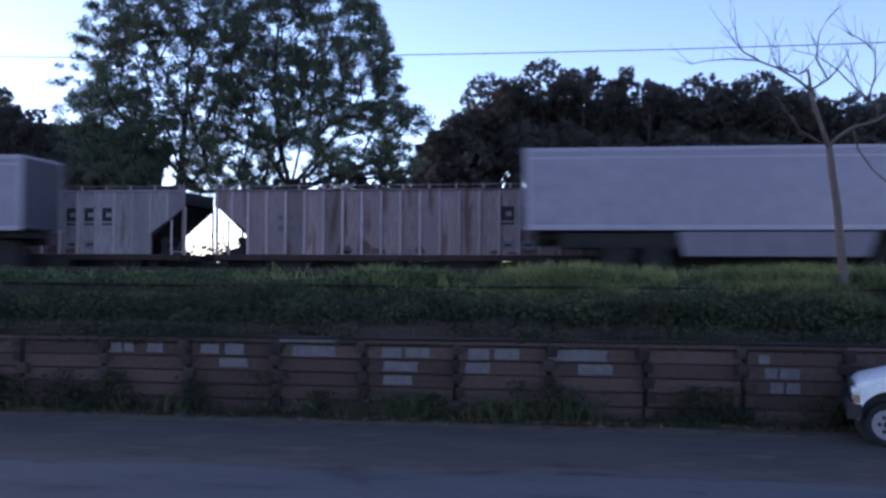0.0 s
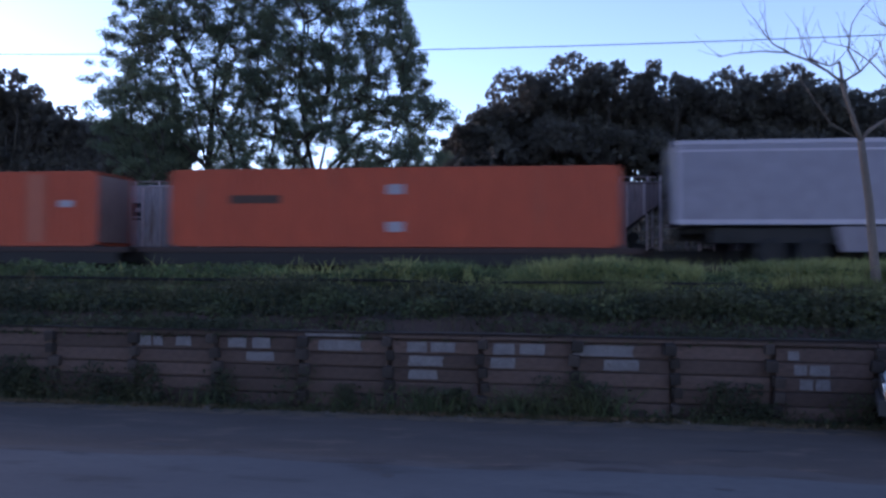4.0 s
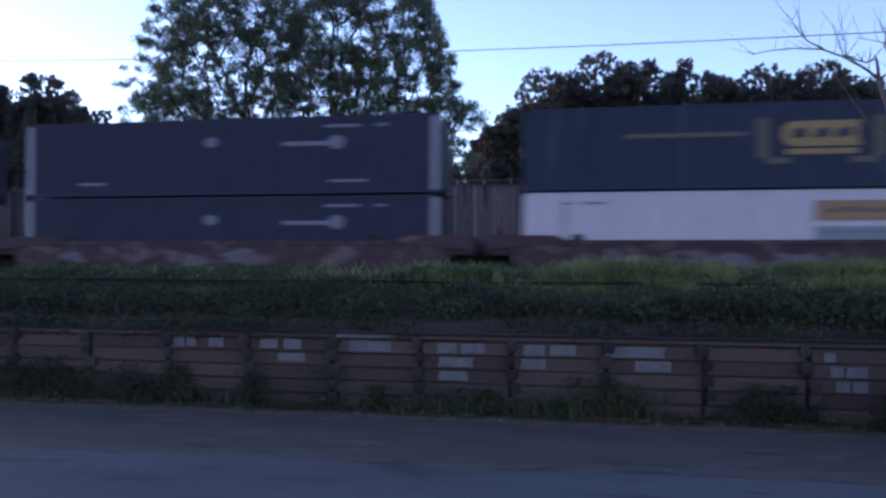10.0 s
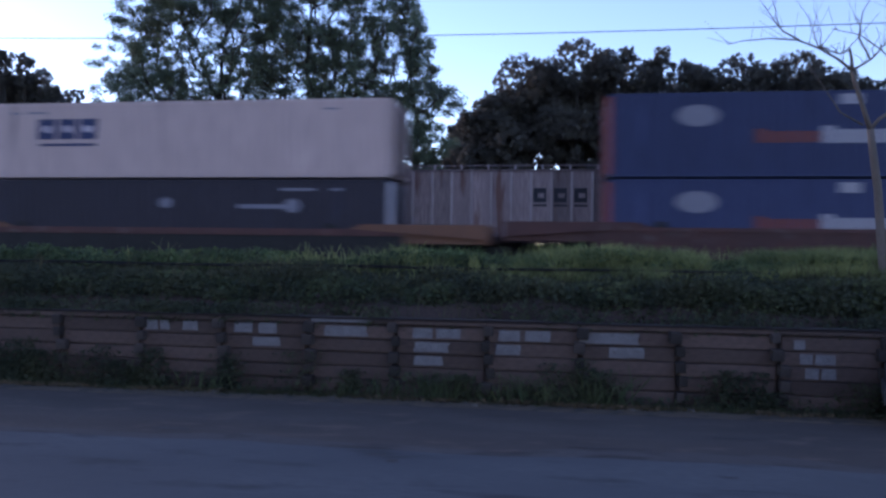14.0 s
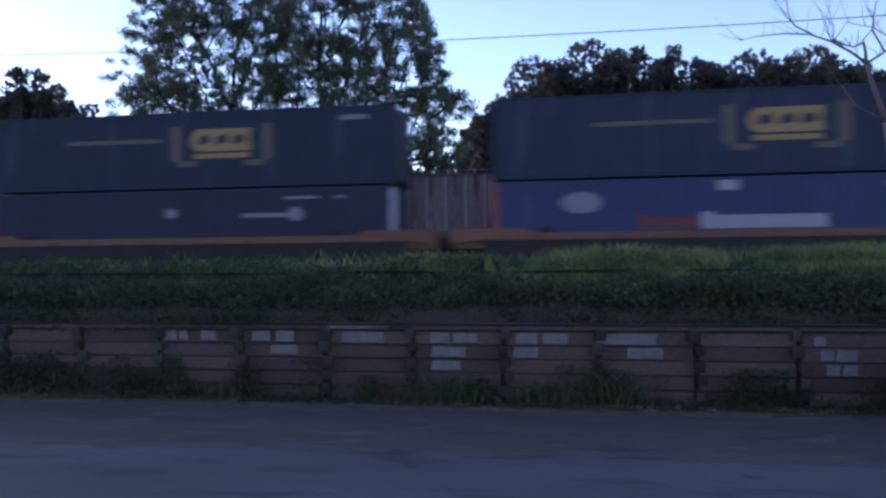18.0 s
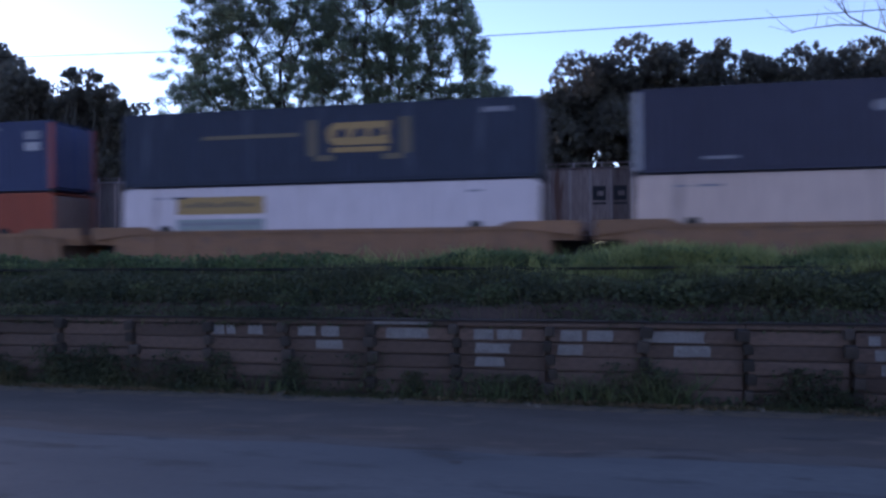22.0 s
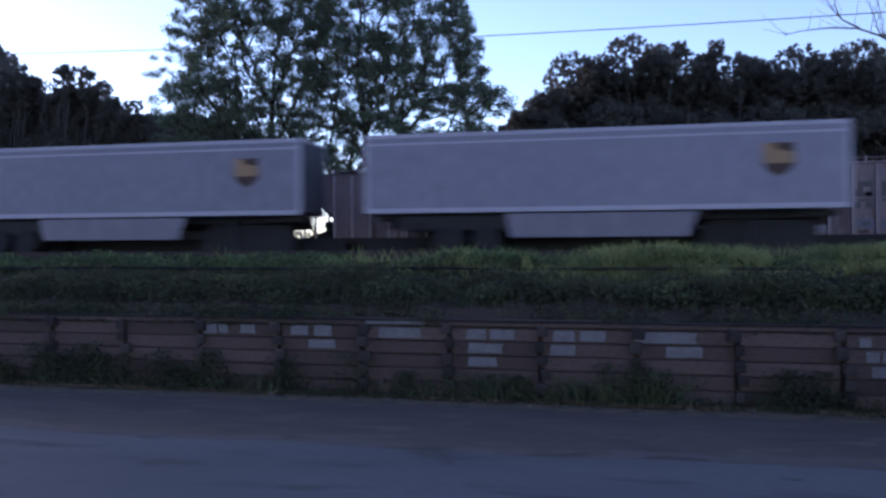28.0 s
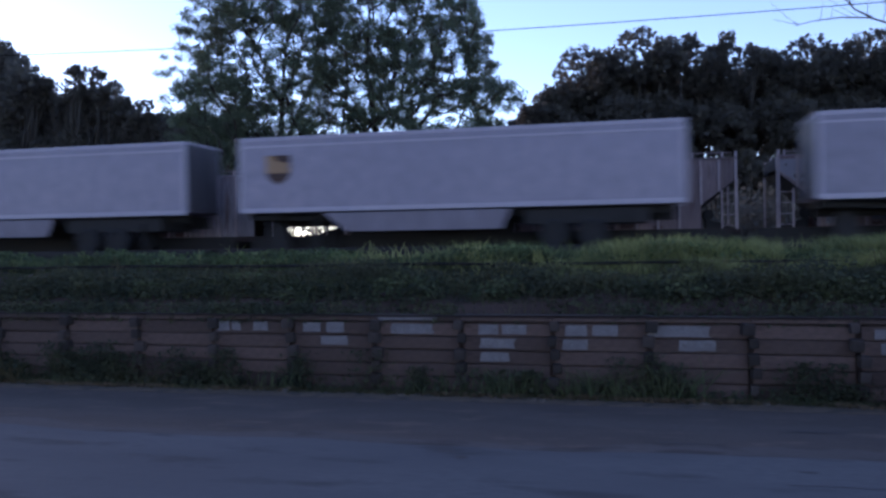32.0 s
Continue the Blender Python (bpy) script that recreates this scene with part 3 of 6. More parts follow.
def container(side, post, marks, height=2.82, ribbed=True, label=""):
    """A long box container: ribbed side walls, rails, corner posts and castings, doors with lock rods. Origin at its near lower corner."""
    e = new("shipping_container")
    tagged(e, label, "container", "containers on the train")
    s = Shape()
    n = 56
    xs, off = [], []
    p = (LEN - 0.36) / n
    for i in range(n):
        a = 0.18 + i * p
        xs += [a, a + p * 0.45, a + p * 0.55, a + p * 0.95]
        off += [0.03, 0.03, 0.0, 0.0] if ribbed else [0.012, 0.012, 0.012, 0.012 - (0.004 if i % 4 == 0 else 0)]
    xs.append(LEN - 0.18)
    off.append(0.03 if ribbed else 0.012)
    for sign, y in ((1, 0.0), (-1, WIDE)):
        o = len(s.v)
        for x, d in zip(xs, off):
            s.v += [(x, y + sign * d, 0.14), (x, y + sign * d, height - 0.1)]
        s.f += [(o + 2 * i, o + 2 * i + 2, o + 2 * i + 3, o + 2 * i + 1) for i in range(len(xs) - 1)]
    s.box(0.1, 0.05, height - 0.06, LEN - 0.1, WIDE - 0.05, height - 0.02)
    s.box(0.1, 0.05, 0.06, LEN - 0.1, WIDE - 0.05, 0.12)
    s.box(0.06, 0.1, 0.12, 0.1, WIDE - 0.1, height - 0.06)
    part("body", s, side, e)
    for y in (0.0, WIDE - 0.06):
        part("top_rail", Shape().box(0.16, y, height - 0.11, LEN - 0.16, y + 0.06, height - 0.01), side, e)
        part("bottom_rail", Shape().box(0.16, y, 0.02, LEN - 0.16, y + 0.06, 0.15), side, e)
        for x in (0.0, LEN - 0.2):
            part("corner_post", Shape().box(x, y - 0.004 if y == 0 else y - 0.1, 0.1, x + 0.2, y + 0.1 if y == 0 else y + 0.064, height - 0.1), post, e)
    for yy in (0.06, WIDE / 2):
        d = part("door", Shape().box(LEN - 0.06, yy, 0.16, LEN - 0.01, yy + WIDE / 2 - 0.08, height - 0.14, 0.01), M_OLDDOOR if side in (M_WHITE, M_CREAM, M_ORANGE, M_ORANGE2) else side, e)
        for q in (0.35, 0.85):
            part("lock_rod", Shape().tube([(LEN + 0.01, yy + q, 0.2), (LEN + 0.01, yy + q, height - 0.2)], 0.018, 5), M_STEEL, d)
    for x in (0.0, LEN - 0.2):
        for y in (0.0, WIDE - 0.18):
            part("corner_casting", Shape().box(x + 0.01, y + 0.004, -0.055, x + 0.19, y + 0.176, 0.1), M_DARK, e)
    marks(e, height)
    return e


def trailer(side, wheels, skirt, badge, marks=None, ribs=False, label="", ln=LEN):
    """A road semi-trailer with its wheels at its left or right end. Origin at its near lower corner, floor level."""
    e = new("semi_trailer")
    tagged(e, label, "trailer", "semi-trailers on the train")
    h = 2.83
    part("body", Shape().box(0.02, 0.01, 0.1, ln - 0.02, WIDE - 0.01, h - 0.06, 0.03), side, e)
    part("roof", Shape().box(0.05, 0.06, h - 0.07, ln - 0.05, WIDE - 0.06, h - 0.01), M_BRIGHT, e)
    for y in (-0.004, WIDE - 0.05):
        part("top_rail", Shape().box(0.0, y, h - 0.16, ln, y + 0.054, h - 0.02, 0.012), M_BRIGHT if side in (M_SILVER, M_SILVER2) else M_GREYMARK, e)
        part("bottom_rail", Shape().box(0.0, y, 0.0, ln, y + 0.054, 0.17, 0.012), M_BRIGHT if side in (M_SILVER, M_SILVER2) else M_TAN, e)
        for x in (0.0, ln - 0.14):
            part("corner_post", Shape().box(x - 0.003, y - 0.006, 0.0, x + 0.143, y + 0.08, h - 0.02, 0.02), M_BRIGHT if side in (M_SILVER, M_SILVER2) else side, e)
    if side in (M_SILVER, M_SILVER2):
        part("light_band", Shape().box(0.14, -0.006, h - 0.40, ln - 0.14, 0.012, h - 0.33), M_BRIGHT, e)
    if ribs:
        for q in range(9):
            part("side_rib", Shape().box(0.1, -0.008, 0.25 + q * 0.27, ln - 0.1, 0.012, 0.265 + q * 0.27), side, e)
    rear = 0.0 if wheels == "L" else ln
    sg = 1 if wheels == "L" else -1
    for yy in (0.08, WIDE / 2 + 0.01):
        d = part("door", Shape().box(min(rear, rear - sg * 0.03), yy, 0.16, max(rear, rear - sg * 0.03), yy + WIDE / 2 - 0.1, h - 0.12), M_DOOR, e)
        part("lock_rod", Shape().tube([(rear - sg * 0.05, yy + 0.5, 0.15), (rear - sg * 0.05, yy + 0.5, h - 0.2)], 0.02, 5), M_STEEL, d)
    nose = ln - rear
    part("front_wall", Shape().box(min(nose, nose + sg * 0.02), 0.1, 0.16, max(nose, nose + sg * 0.02), WIDE - 0.1, h - 0.12), M_DOOR, e)
    fr = Shape()
    for y in (0.75, 1.75):
        fr.box(0.4, y, -0.28, ln - 0.4, y + 0.1, 0.0)
    for q in range(int((ln - 0.8) / 0.6)):
        fr.box(0.4 + q * 0.6, 0.08, -0.1, 0.46 + q * 0.6, WIDE - 0.08, 0.0)
    # added black sheet on the far side, standing in for shade below the floor
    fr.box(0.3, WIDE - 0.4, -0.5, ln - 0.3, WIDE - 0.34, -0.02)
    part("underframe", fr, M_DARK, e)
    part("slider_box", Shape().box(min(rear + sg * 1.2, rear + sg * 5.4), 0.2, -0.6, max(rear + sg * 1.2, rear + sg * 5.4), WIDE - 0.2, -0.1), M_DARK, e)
    for k in (3.1, 4.4):
        part("axle", Shape().tube([(rear + sg * k, 0.2, -0.92), (rear + sg * k, WIDE - 0.2, -0.92)], 0.07, 8), M_DARK, e)
        for y in (0.03, WIDE - 0.58):
            t = part("wheel", Shape().wheel(rear + sg * k, y, y + 0.55, -0.92, 0.5, 22, 0.29), M_RUBBER, e)
            part("rim", Shape().wheel(rear + sg * k, y + 0.06, y + 0.49, -0.92, 0.3, 18).wheel(rear + sg * k, y + 0.02, y + 0.1, -0.92, 0.12, 10), M_DARK if side in (M_SILVER, M_SILVER2) else M_RIM, t)
    part("mudflap", Shape().box(rear + sg * 1.95, 0.05, -1.25, rear + sg * 1.98, 0.65, -0.3), M_RUBBER, e)
    for y in (0.45, WIDE - 0.6):
        leg = part("landing_leg", Shape().box(rear + sg * (ln - 2.95), y, -1.2, rear + sg * (ln - 2.8), y + 0.14, -0.05), M_DARK, e)
        part("foot", Shape().box(rear + sg * (ln - 3.05), y - 0.06, -1.28, rear + sg * (ln - 2.7), y + 0.2, -1.2), M_DARK, leg)
    part("king_pin_plate", Shape().box(min(rear + sg * (ln - 1.55), rear + sg * (ln - 0.25)), 0.5, -0.24, max(rear + sg * (ln - 1.55), rear + sg * (ln - 0.25)), 2.1, -0.05), M_DARK, e)
    if skirt:
        a, b = rear + sg * skirt[0], rear + sg * skirt[1]
        a, b = min(a, b), max(a, b)
        for y in (0.02, WIDE - 0.06):
            part("side_skirt", Shape().prism([(a + skirt[2], -skirt[3]), (b - 0.3, -skirt[3]), (b, -0.06), (a, -0.06)], y, y + 0.03), M_SKIRT, e, "pale grey side skirt panel")
    if badge:
        shield(e, badge, 1.62)
    if marks:
        marks(e, h)
    return e


def bogie(parent, x):
    """A freight bogie: side frames, springs, two wheelsets."""
    f = Shape()
    for y in (0.25, 2.2):
        f.prism([(x - 1.15, 0.42), (x - 1.15, 0.58), (x - 0.5, 0.8), (x + 0.5, 0.8), (x + 1.15, 0.58), (x + 1.15, 0.42), (x + 0.5, 0.3), (x - 0.5, 0.3)], y, y + 0.14)
    f.box(x - 0.2, 0.3, 0.45, x + 0.2, 2.3, 0.75)
    b = part("bogie", f, M_DARK, parent)
    for k in (-0.88, 0.88):
        w = Shape().tube([(x + k, 0.3, 0.42), (x + k, 2.3, 0.42)], 0.08, 8)
        for y in (0.48, 1.98):
            w.wheel(x + k, y, y + 0.13, 0.42, 0.42, 20)
        part("wheelset", w, M_STEEL, b)


def well_car(length, paint, graffiti, lead, sill, top=1.86, rail=None):
    """An articulated well-car unit: deep ribbed side sills, raised end decks, bogies. Origin near side, rail top; the well starts at lead."""
    e = new("well_car")
    tagged(e, "weathered low well wagon with deep ribbed side sills", "rail wagon", "well wagons of the train")
    a, b = lead - 0.35, lead + LEN + 0.35
    lift = 0.17 if top > 1.6 else 0.03
    for y in (-0.08, WIDE - 0.06):
        s = Shape().box(a, y, 0.55, b, y + 0.14, top - 0.14)
        part("side_sill", s, sill, e)
        part("top_chord", Shape().box(a, y - 0.05, top - (0.24 if paint == M_WELLAMB else 0.14), b, y + 0.16, top), rail or paint, e)
        part("bottom_chord", Shape().box(a, y - 0.04, 0.42, b, y + 0.2, 0.55), sill, e)
        for q in range(13):
            x = a + 0.6 + q * (b - a - 1.2) / 12
            part("sill_rib", Shape().box(x - 0.05, y - 0.05, 0.55, x + 0.05, y + 0.19, top - 0.14), sill, e)
        for x0, x1 in ((0.25, lead + 1.5), (lead + LEN - 1.5, length - 0.25)):
            part("end_rail", Shape().prism([(x0, top - 0.35), (x0, top + lift), (x1 - 0.4 if x1 < length / 2 else x1, top + lift), (x1, top) if x1 < length / 2 else (x1, top - 0.35)]
                                           if x1 < length / 2 else [(x0, top), (x0 + 0.4, top + lift), (x1, top + lift), (x1, top - 0.35)], y - 0.07, y - 0.005 if y < 0 else y + 0.17), paint, e)
    part("well_floor", Shape().box(a + 0.2, 0.05, 0.38, b - 0.2, WIDE - 0.1, 0.46), M_DARK, e)
    for x0, x1 in ((0.25, lead - 0.1), (lead + LEN + 0.1, length - 0.25)):
        part("end_deck", Shape().box(x0, 0.05, top - 0.5, x1, WIDE - 0.1, top - 0.1), paint, e)
    for x in (lead + 1.6, lead + LEN - 2.5):
        part("guide_block", Shape().prism([(x, top - 0.02), (x + 0.5, top - 0.02), (x + 0.4, top + 0.2), (x + 0.1, top + 0.2)], -0.1, -0.01), M_DARK, e)
    part("drawbar", Shape().box(-0.3, WIDE / 2 - 0.25, 0.75, 0.4, WIDE / 2 + 0.25, 1.15), M_DARK, e)
    bogie(e, 0.0)
    if graffiti:
        rng = random.Random(graffiti)
        for q in range(11 + graffiti % 4):
            x, w = rng.uniform(a + 1, b - 3), rng.uniform(0.25, 0.8)
            z0 = rng.uniform(0.85, 1.25)
            k = rng.uniform(-0.3, 0.3)
            pts = [(x + w * math.cos(t) * rng.uniform(0.35, 1.1) + k * math.sin(t), z0 + 0.2 + 0.3 * math.sin(t) * rng.uniform(0.4, 1.1)) for t in (2 * math.pi * (i + rng.uniform(0, 0.6)) / 11 for i in range(11))]
            part("graffiti", Shape().prism(pts, -0.145 - 0.003 * q, -0.13), (M_GRAF, M_GRAF2, paint)[q % 3], e, "painted graffiti patch")
    return e


def flat_car(length, paint, dz, loaded=True, nose=None):
    """A low spine wagon: centre sill, side platforms, hitch, bogies. Origin near side, rail top."""
    e = new("flat_car")
    tagged(e, "low rusty spine wagon with a narrow steel deck", "rail wagon", "spine wagons of the train")
    high = dz > 1.2
    part("centre_sill", Shape().box(0.1, WIDE / 2 - 0.35, dz - 0.55, length - 0.1, WIDE / 2 + 0.35, dz - 0.08), M_DARK, e)
    for y in (-0.03, WIDE - 0.17):
        part("side_beam", Shape().box(0.2, y, dz - 0.2, length - 0.2, y + 0.2, dz, 0.02), M_RUST if high else paint, e)
        part("lower_beam", Shape().box(0.6, y + 0.03, dz - 0.62, length - 0.6, y + 0.16, dz - 0.2), M_DARK, e)
    d = Shape()
    n = int(length / 1.5)
    for q in range(n):
        x = 0.3 + q * (length - 1.0) / (n - 1)
        d.box(x, 0.05, dz - 0.16, x + 0.35, WIDE - 0.05, dz - 0.04)
    part("cross_bearers", d, M_DARK, e)
    for x0, x1 in ((0.2, 4.2), (length - 4.2, length - 0.2)):
        part("platform", Shape().box(x0, 0.1, dz - 0.03, x1, WIDE - 0.1, dz + 0.01), M_RUST, e)
    if not high and loaded:
        # two added black sheets that imitate the shade under the trailer
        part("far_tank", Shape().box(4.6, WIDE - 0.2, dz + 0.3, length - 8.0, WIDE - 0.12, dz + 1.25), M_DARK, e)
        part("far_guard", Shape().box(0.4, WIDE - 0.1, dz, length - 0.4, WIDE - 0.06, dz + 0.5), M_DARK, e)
        at, sg = nose
        far = 4.6 if sg < 0 else 1.6
        part("hitch", Shape().prism([(at + sg * q, dz + z) for q, z in ((0.8, 0), (0.75, 0.7), (0.95, 1.0), (far - 0.5, 1.05), (far - 0.2, 0.8), (far, 0))], 1.0, 1.6), M_DARK, e)
    part("drawbar", Shape().box(-0.3, WIDE / 2 - 0.2, dz - 0.5, 0.4, WIDE / 2 + 0.2, dz - 0.15), M_DARK, e)
    bogie(e, 0.9)
    return e


# markings, all plain shapes
def m_small(e, h):
    panel(e, "marking", 2.0, h - 0.42, 2.8, h - 0.34, 0.0, M_GREYMARK)
    panel(e, "marking", 13.6, h - 0.4, 14.1, h - 0.33, 0.0, M_GREYMARK)
    panel(e, "marking", 1.3, h - 0.42, 1.7, h - 0.35, 0.0, M_GREYMARK)


def m_label(x, panel_paint=None):
    def f(e, h):
        m_small(e, h)
        panel(e, "yellow_panel", x, 1.8, x + 3.6, 2.46, 0.0, panel_paint or M_YELLOW, "yellow advertising panel")
        panel(e, "lower_panel", x, 1.2, x + 3.6, 1.62, 0.0, M_TEAL, "grey-green advertising panel")
        for q in range(7):
            panel(e, "writing_bar", x + 0.35 + q * 0.42, 2.06, x + 0.65 + q * 0.42, 2.26 if q % 3 else 2.2, -0.004, M_FGOLD)
            panel(e, "writing_bar", x + 0.2 + q * 0.46, 1.38, x + 0.58 + q * 0.46, 1.5, -0.004, M_GREYMARK)
    return f


def m_key(e, h):
    """Pale key-shaped emblem and small lines of illegible writing."""
    x, z = 10.4, h * 0.66
    part("emblem_bar", Shape().box(x, -0.006, z - 0.1, x + 1.9, 0.0, z + 0.05), M_GREYMARK, e)
    ring = [(x + 2.05 + 0.3 * math.cos(t), z + 0.27 * math.sin(t)) for t in (2 * math.pi * i / 8 for i in range(8))]
    part("emblem_head", Shape().prism(ring, -0.008, 0.0), M_GREYMARK, e)
    for a, b, zz in ((12.0, 13.3, h - 0.42), (13.9, 14.3, h - 0.42), (2.2, 3.3, 0.42), (12.2, 13.6, 0.42)):
        panel(e, "marking", a, zz, b, zz + 0.1, 0.0, M_GREYMARK)
    dot = [(7.6 + 0.27 * math.cos(t), z + 0.1 + 0.2 * math.sin(t)) for t in (2 * math.pi * i / 8 for i in range(8))]
    part("marking", Shape().prism(dot, -0.006, 0.0), M_GREYMARK, e)


def m_logo_gold(x0, faded):
    def f(e, h):
        g = M_GOLD
        z = h * 0.62 + (0.0 if faded else 0.13)
        em = [(x0 + 0.3, z - 0.4), (x0 + 2.4, z - 0.4), (x0 + 2.3, z), (x0 + 2.4, z + 0.42), (x0 + 0.3, z + 0.42), (x0 + 0.06, z + 0.25), (x0, z), (x0 + 0.06, z - 0.25)]
        part("emblem", Shape().prism(em, -0.01, 0.0), g, e, "gold block emblem")
        for a in (0.35, 1.05, 1.7):
            part("emblem_gap", Shape().prism([(x0 + a - 0.05, z - 0.16), (x0 + a + 0.44, z - 0.08), (x0 + a + 0.36, z + 0.22), (x0 + a + 0.02, z + 0.14)], -0.016, -0.008), M_SLATE, e)
        panel(e, "emblem_line", x0 + 0.15, z - 0.66, x0 + 2.3, z - 0.48, 0.0, g)
        if not faded:
            panel(e, "marking", LEN - 1.2, 1.05, LEN - 0.75, 1.4, 0.0, M_GOLD)
            panel(e, "marking", LEN - 1.3, 0.7, LEN - 0.6, 0.88, 0.0, M_REDMARK)
        if faded:
            for a, b in ((x0 - 0.75, x0 - 0.4), (x0 + 2.8, x0 + 3.15)):
                panel(e, "emblem_bracket", a, z - 0.75, b, z + 0.55, 0.0, M_FGOLD)
            panel(e, "emblem_foot", x0 - 0.5, z - 0.95, x0 + 0.25, z - 0.75, 0.0, M_FGOLD)
            panel(e, "emblem_foot", x0 + 2.1, z - 0.95, x0 + 2.85, z - 0.75, 0.0, M_FGOLD)
            panel(e, "emblem_stripe", x0 - 5.0, z - 0.02, x0 - 1.1, z + 0.12, 0.0, M_FGOLD)
        panel(e, "marking", LEN - 2.0, h - 0.5, LEN - 1.0, h - 0.33, 0.0, M_GREYMARK)
    return f


def m_two(flip):
    """A pale oval, then a red and a white bar of illegible writing."""
    def f(e, h):
        z = h * 0.62
        oval = [(3.0 + 0.7 * math.cos(t), z + 0.3 + 0.37 * math.sin(t)) for t in (2 * math.pi * i / 14 for i in range(14))]
        part("emblem", Shape().prism(oval, -0.006, 0.0), M_GREYMARK, e, "pale oval emblem")
        for q in range(5):
            panel(e, "red_bar", 4.85 + q * 0.41, z - 0.62, 5.2 + q * 0.41, z - (0.16 if q == 0 else 0.24), 0.0, M_REDMARK)
        for q in range(9):
            panel(e, "white_bar", 6.92 + q * 0.44, z - 0.64, 7.3 + q * 0.44, z - (0.08 if q == 0 else 0.2), 0.0, M_PALEMARK)
        panel(e, "marking", 7.45, h - 0.45, 8.1, h - 0.12, 0.0, M_PALEMARK)
        panel(e, "marking", 12.6, h - 0.38, 13.7, h - 0.26, 0.0, M_GREYMARK)
        for q in (h - 1.2, h - 0.75):
            bx = 0.7 if flip else 14.85
            panel(e, "marking", bx, q, bx + 0.7, q + 0.34, 0.0, M_PALEMARK if q < h - 1 else M_GREYMARK)
    return f


def m_dash(x, pale=None):
    def f(e, h):
        panel(e, "dark_bar", x, h - 0.72, x + 1.9, h - 0.42, 0.0, M_BROWN)
        if pale is not None:
            for q in pale:
                panel(e, "faded_panel", q, 0.16, q + 0.75, h - 0.12, 0.004, M_OPALE)
        panel(e, "marking", 14.6, h - 1.35, 15.2, h - 1.1, 0.0, M_PALEMARK)
    return f


def m_bands(e, h):
    shield(e, 14.35, 1.62)
    panel(e, "light_band", 0.2, h - 0.42, LEN - 0.2, h - 0.34, 0.0, M_BRIGHT)
    panel(e, "light_band", 0.2, h - 0.1, LEN - 0.2, h - 0.02, -0.006, M_BRIGHT)
    panel(e, "light_band", 0.2, 0.03, LEN - 0.2, 0.13, -0.006, M_BRIGHT)


def m_low(e, h):
    panel(e, "dark_bar", 11.4, h - 1.25, 13.3, h - 0.95, 0.0, M_BROWN)
    panel(e, "marking", 7.2, h - 1.4, 7.7, h - 1.2, 0.0, M_GREYMARK)


def m_pale2(e, h):
    panel(e, "dark_bar", 2.3, h - 1.25, 4.2, h - 0.95, 0.0, M_BROWN)
    panel(e, "marking", 8.1, h - 0.95, 8.7, h - 0.6, 0.0, M_PALEMARK)
    panel(e, "marking", 8.1, 0.55, 8.7, 0.9, 0.0, M_PALEMARK)


def m_bigblue(e, h):
    """Large pale block letters drawn as plain blocks, beside a red shield."""
    z = h * 0.55
    x = 5.85
    for i in range(5):
        a = x + i * 1.02
        part("block", Shape().box(a, -0.008, z - 0.46, a + 0.86, 0.0, z + 0.46), M_PALEMARK, e, "pale plain block of a sign")
        part("block_gap", Shape().box(a + 0.26, -0.012, z - 0.12, a + 0.56, -0.004, z + 0.14), M_SKYBLUE, e)
    sh = [(3.9, z + 0.32), (4.9, z + 0.52), (5.2, z + 0.1), (4.6, z - 0.75), (4.1, z - 0.15)]
    part("red_shield", Shape().prism(sh, -0.006, 0.0), M_PINKMARK, e, "faded red shield emblem")
    for q in range(3):
        panel(e, "stripe", 3.4 + q * 0.2, z + 0.5 - q * 0.17, 4.9 - q * 0.3, z + 0.56 - q * 0.17, -0.006, M_PALEMARK)
    panel(e, "stripe", 4.4, z - 0.12, 4.85, z + 0.2, -0.008, M_PALEMARK)
    for q in (1.62, 2.02):
        panel(e, "marking", 14.4, q, 15.05, q + 0.3, 0.0, M_PALEMARK if q < 2 else M_GREYMARK)
    panel(e, "marking", 8.9, h - 0.42, 9.4, h - 0.16, 0.0, M_GREYMARK)
    panel(e, "marking", 12.4, h - 0.42, 14.2, h - 0.28, 0.0, M_GREYMARK)
    panel(e, "marking", 12.4, 0.35, 14.0, 0.5, 0.0, M_GREYMARK)


def m_block_dark(x0, mark):
    def f(e, h):
        m_small(e, h)
        z = h * 0.64
        for i in range(3):
            a = x0 + i * 0.84
            part("block", Shape().prism([(a, z - 0.36), (a + 0.72, z - 0.36), (a + 0.78, z + 0.4), (a + 0.06, z + 0.4)], -0.008, 0.0), mark, e, "plain block of an emblem")
            part("block_gap", Shape().box(a + 0.25, -0.012, z - 0.1, a + 0.55, -0.004, z + 0.14), M_WHITE, e)
        panel(e, "emblem_line", x0 + 0.1, z - 0.62, x0 + 2.4, z - 0.52, 0.0, mark)
    return f


def t_diamond(e, h):
    part("emblem", Shape().prism([(11.1, 1.9), (11.45, 1.62), (12.15, 1.62), (12.5, 1.9), (12.3, 2.22), (11.8, 2.34), (11.3, 2.22)], -0.006, 0.0), M_INK, e, "dark rounded emblem")
    panel(e, "emblem_line", 10.9, 1.88, 12.7, 1.96, -0.006, M_GREYMARK)
    panel(e, "marking", 11.0, 1.3, 12.6, 1.42, 0.0, M_GREYMARK)


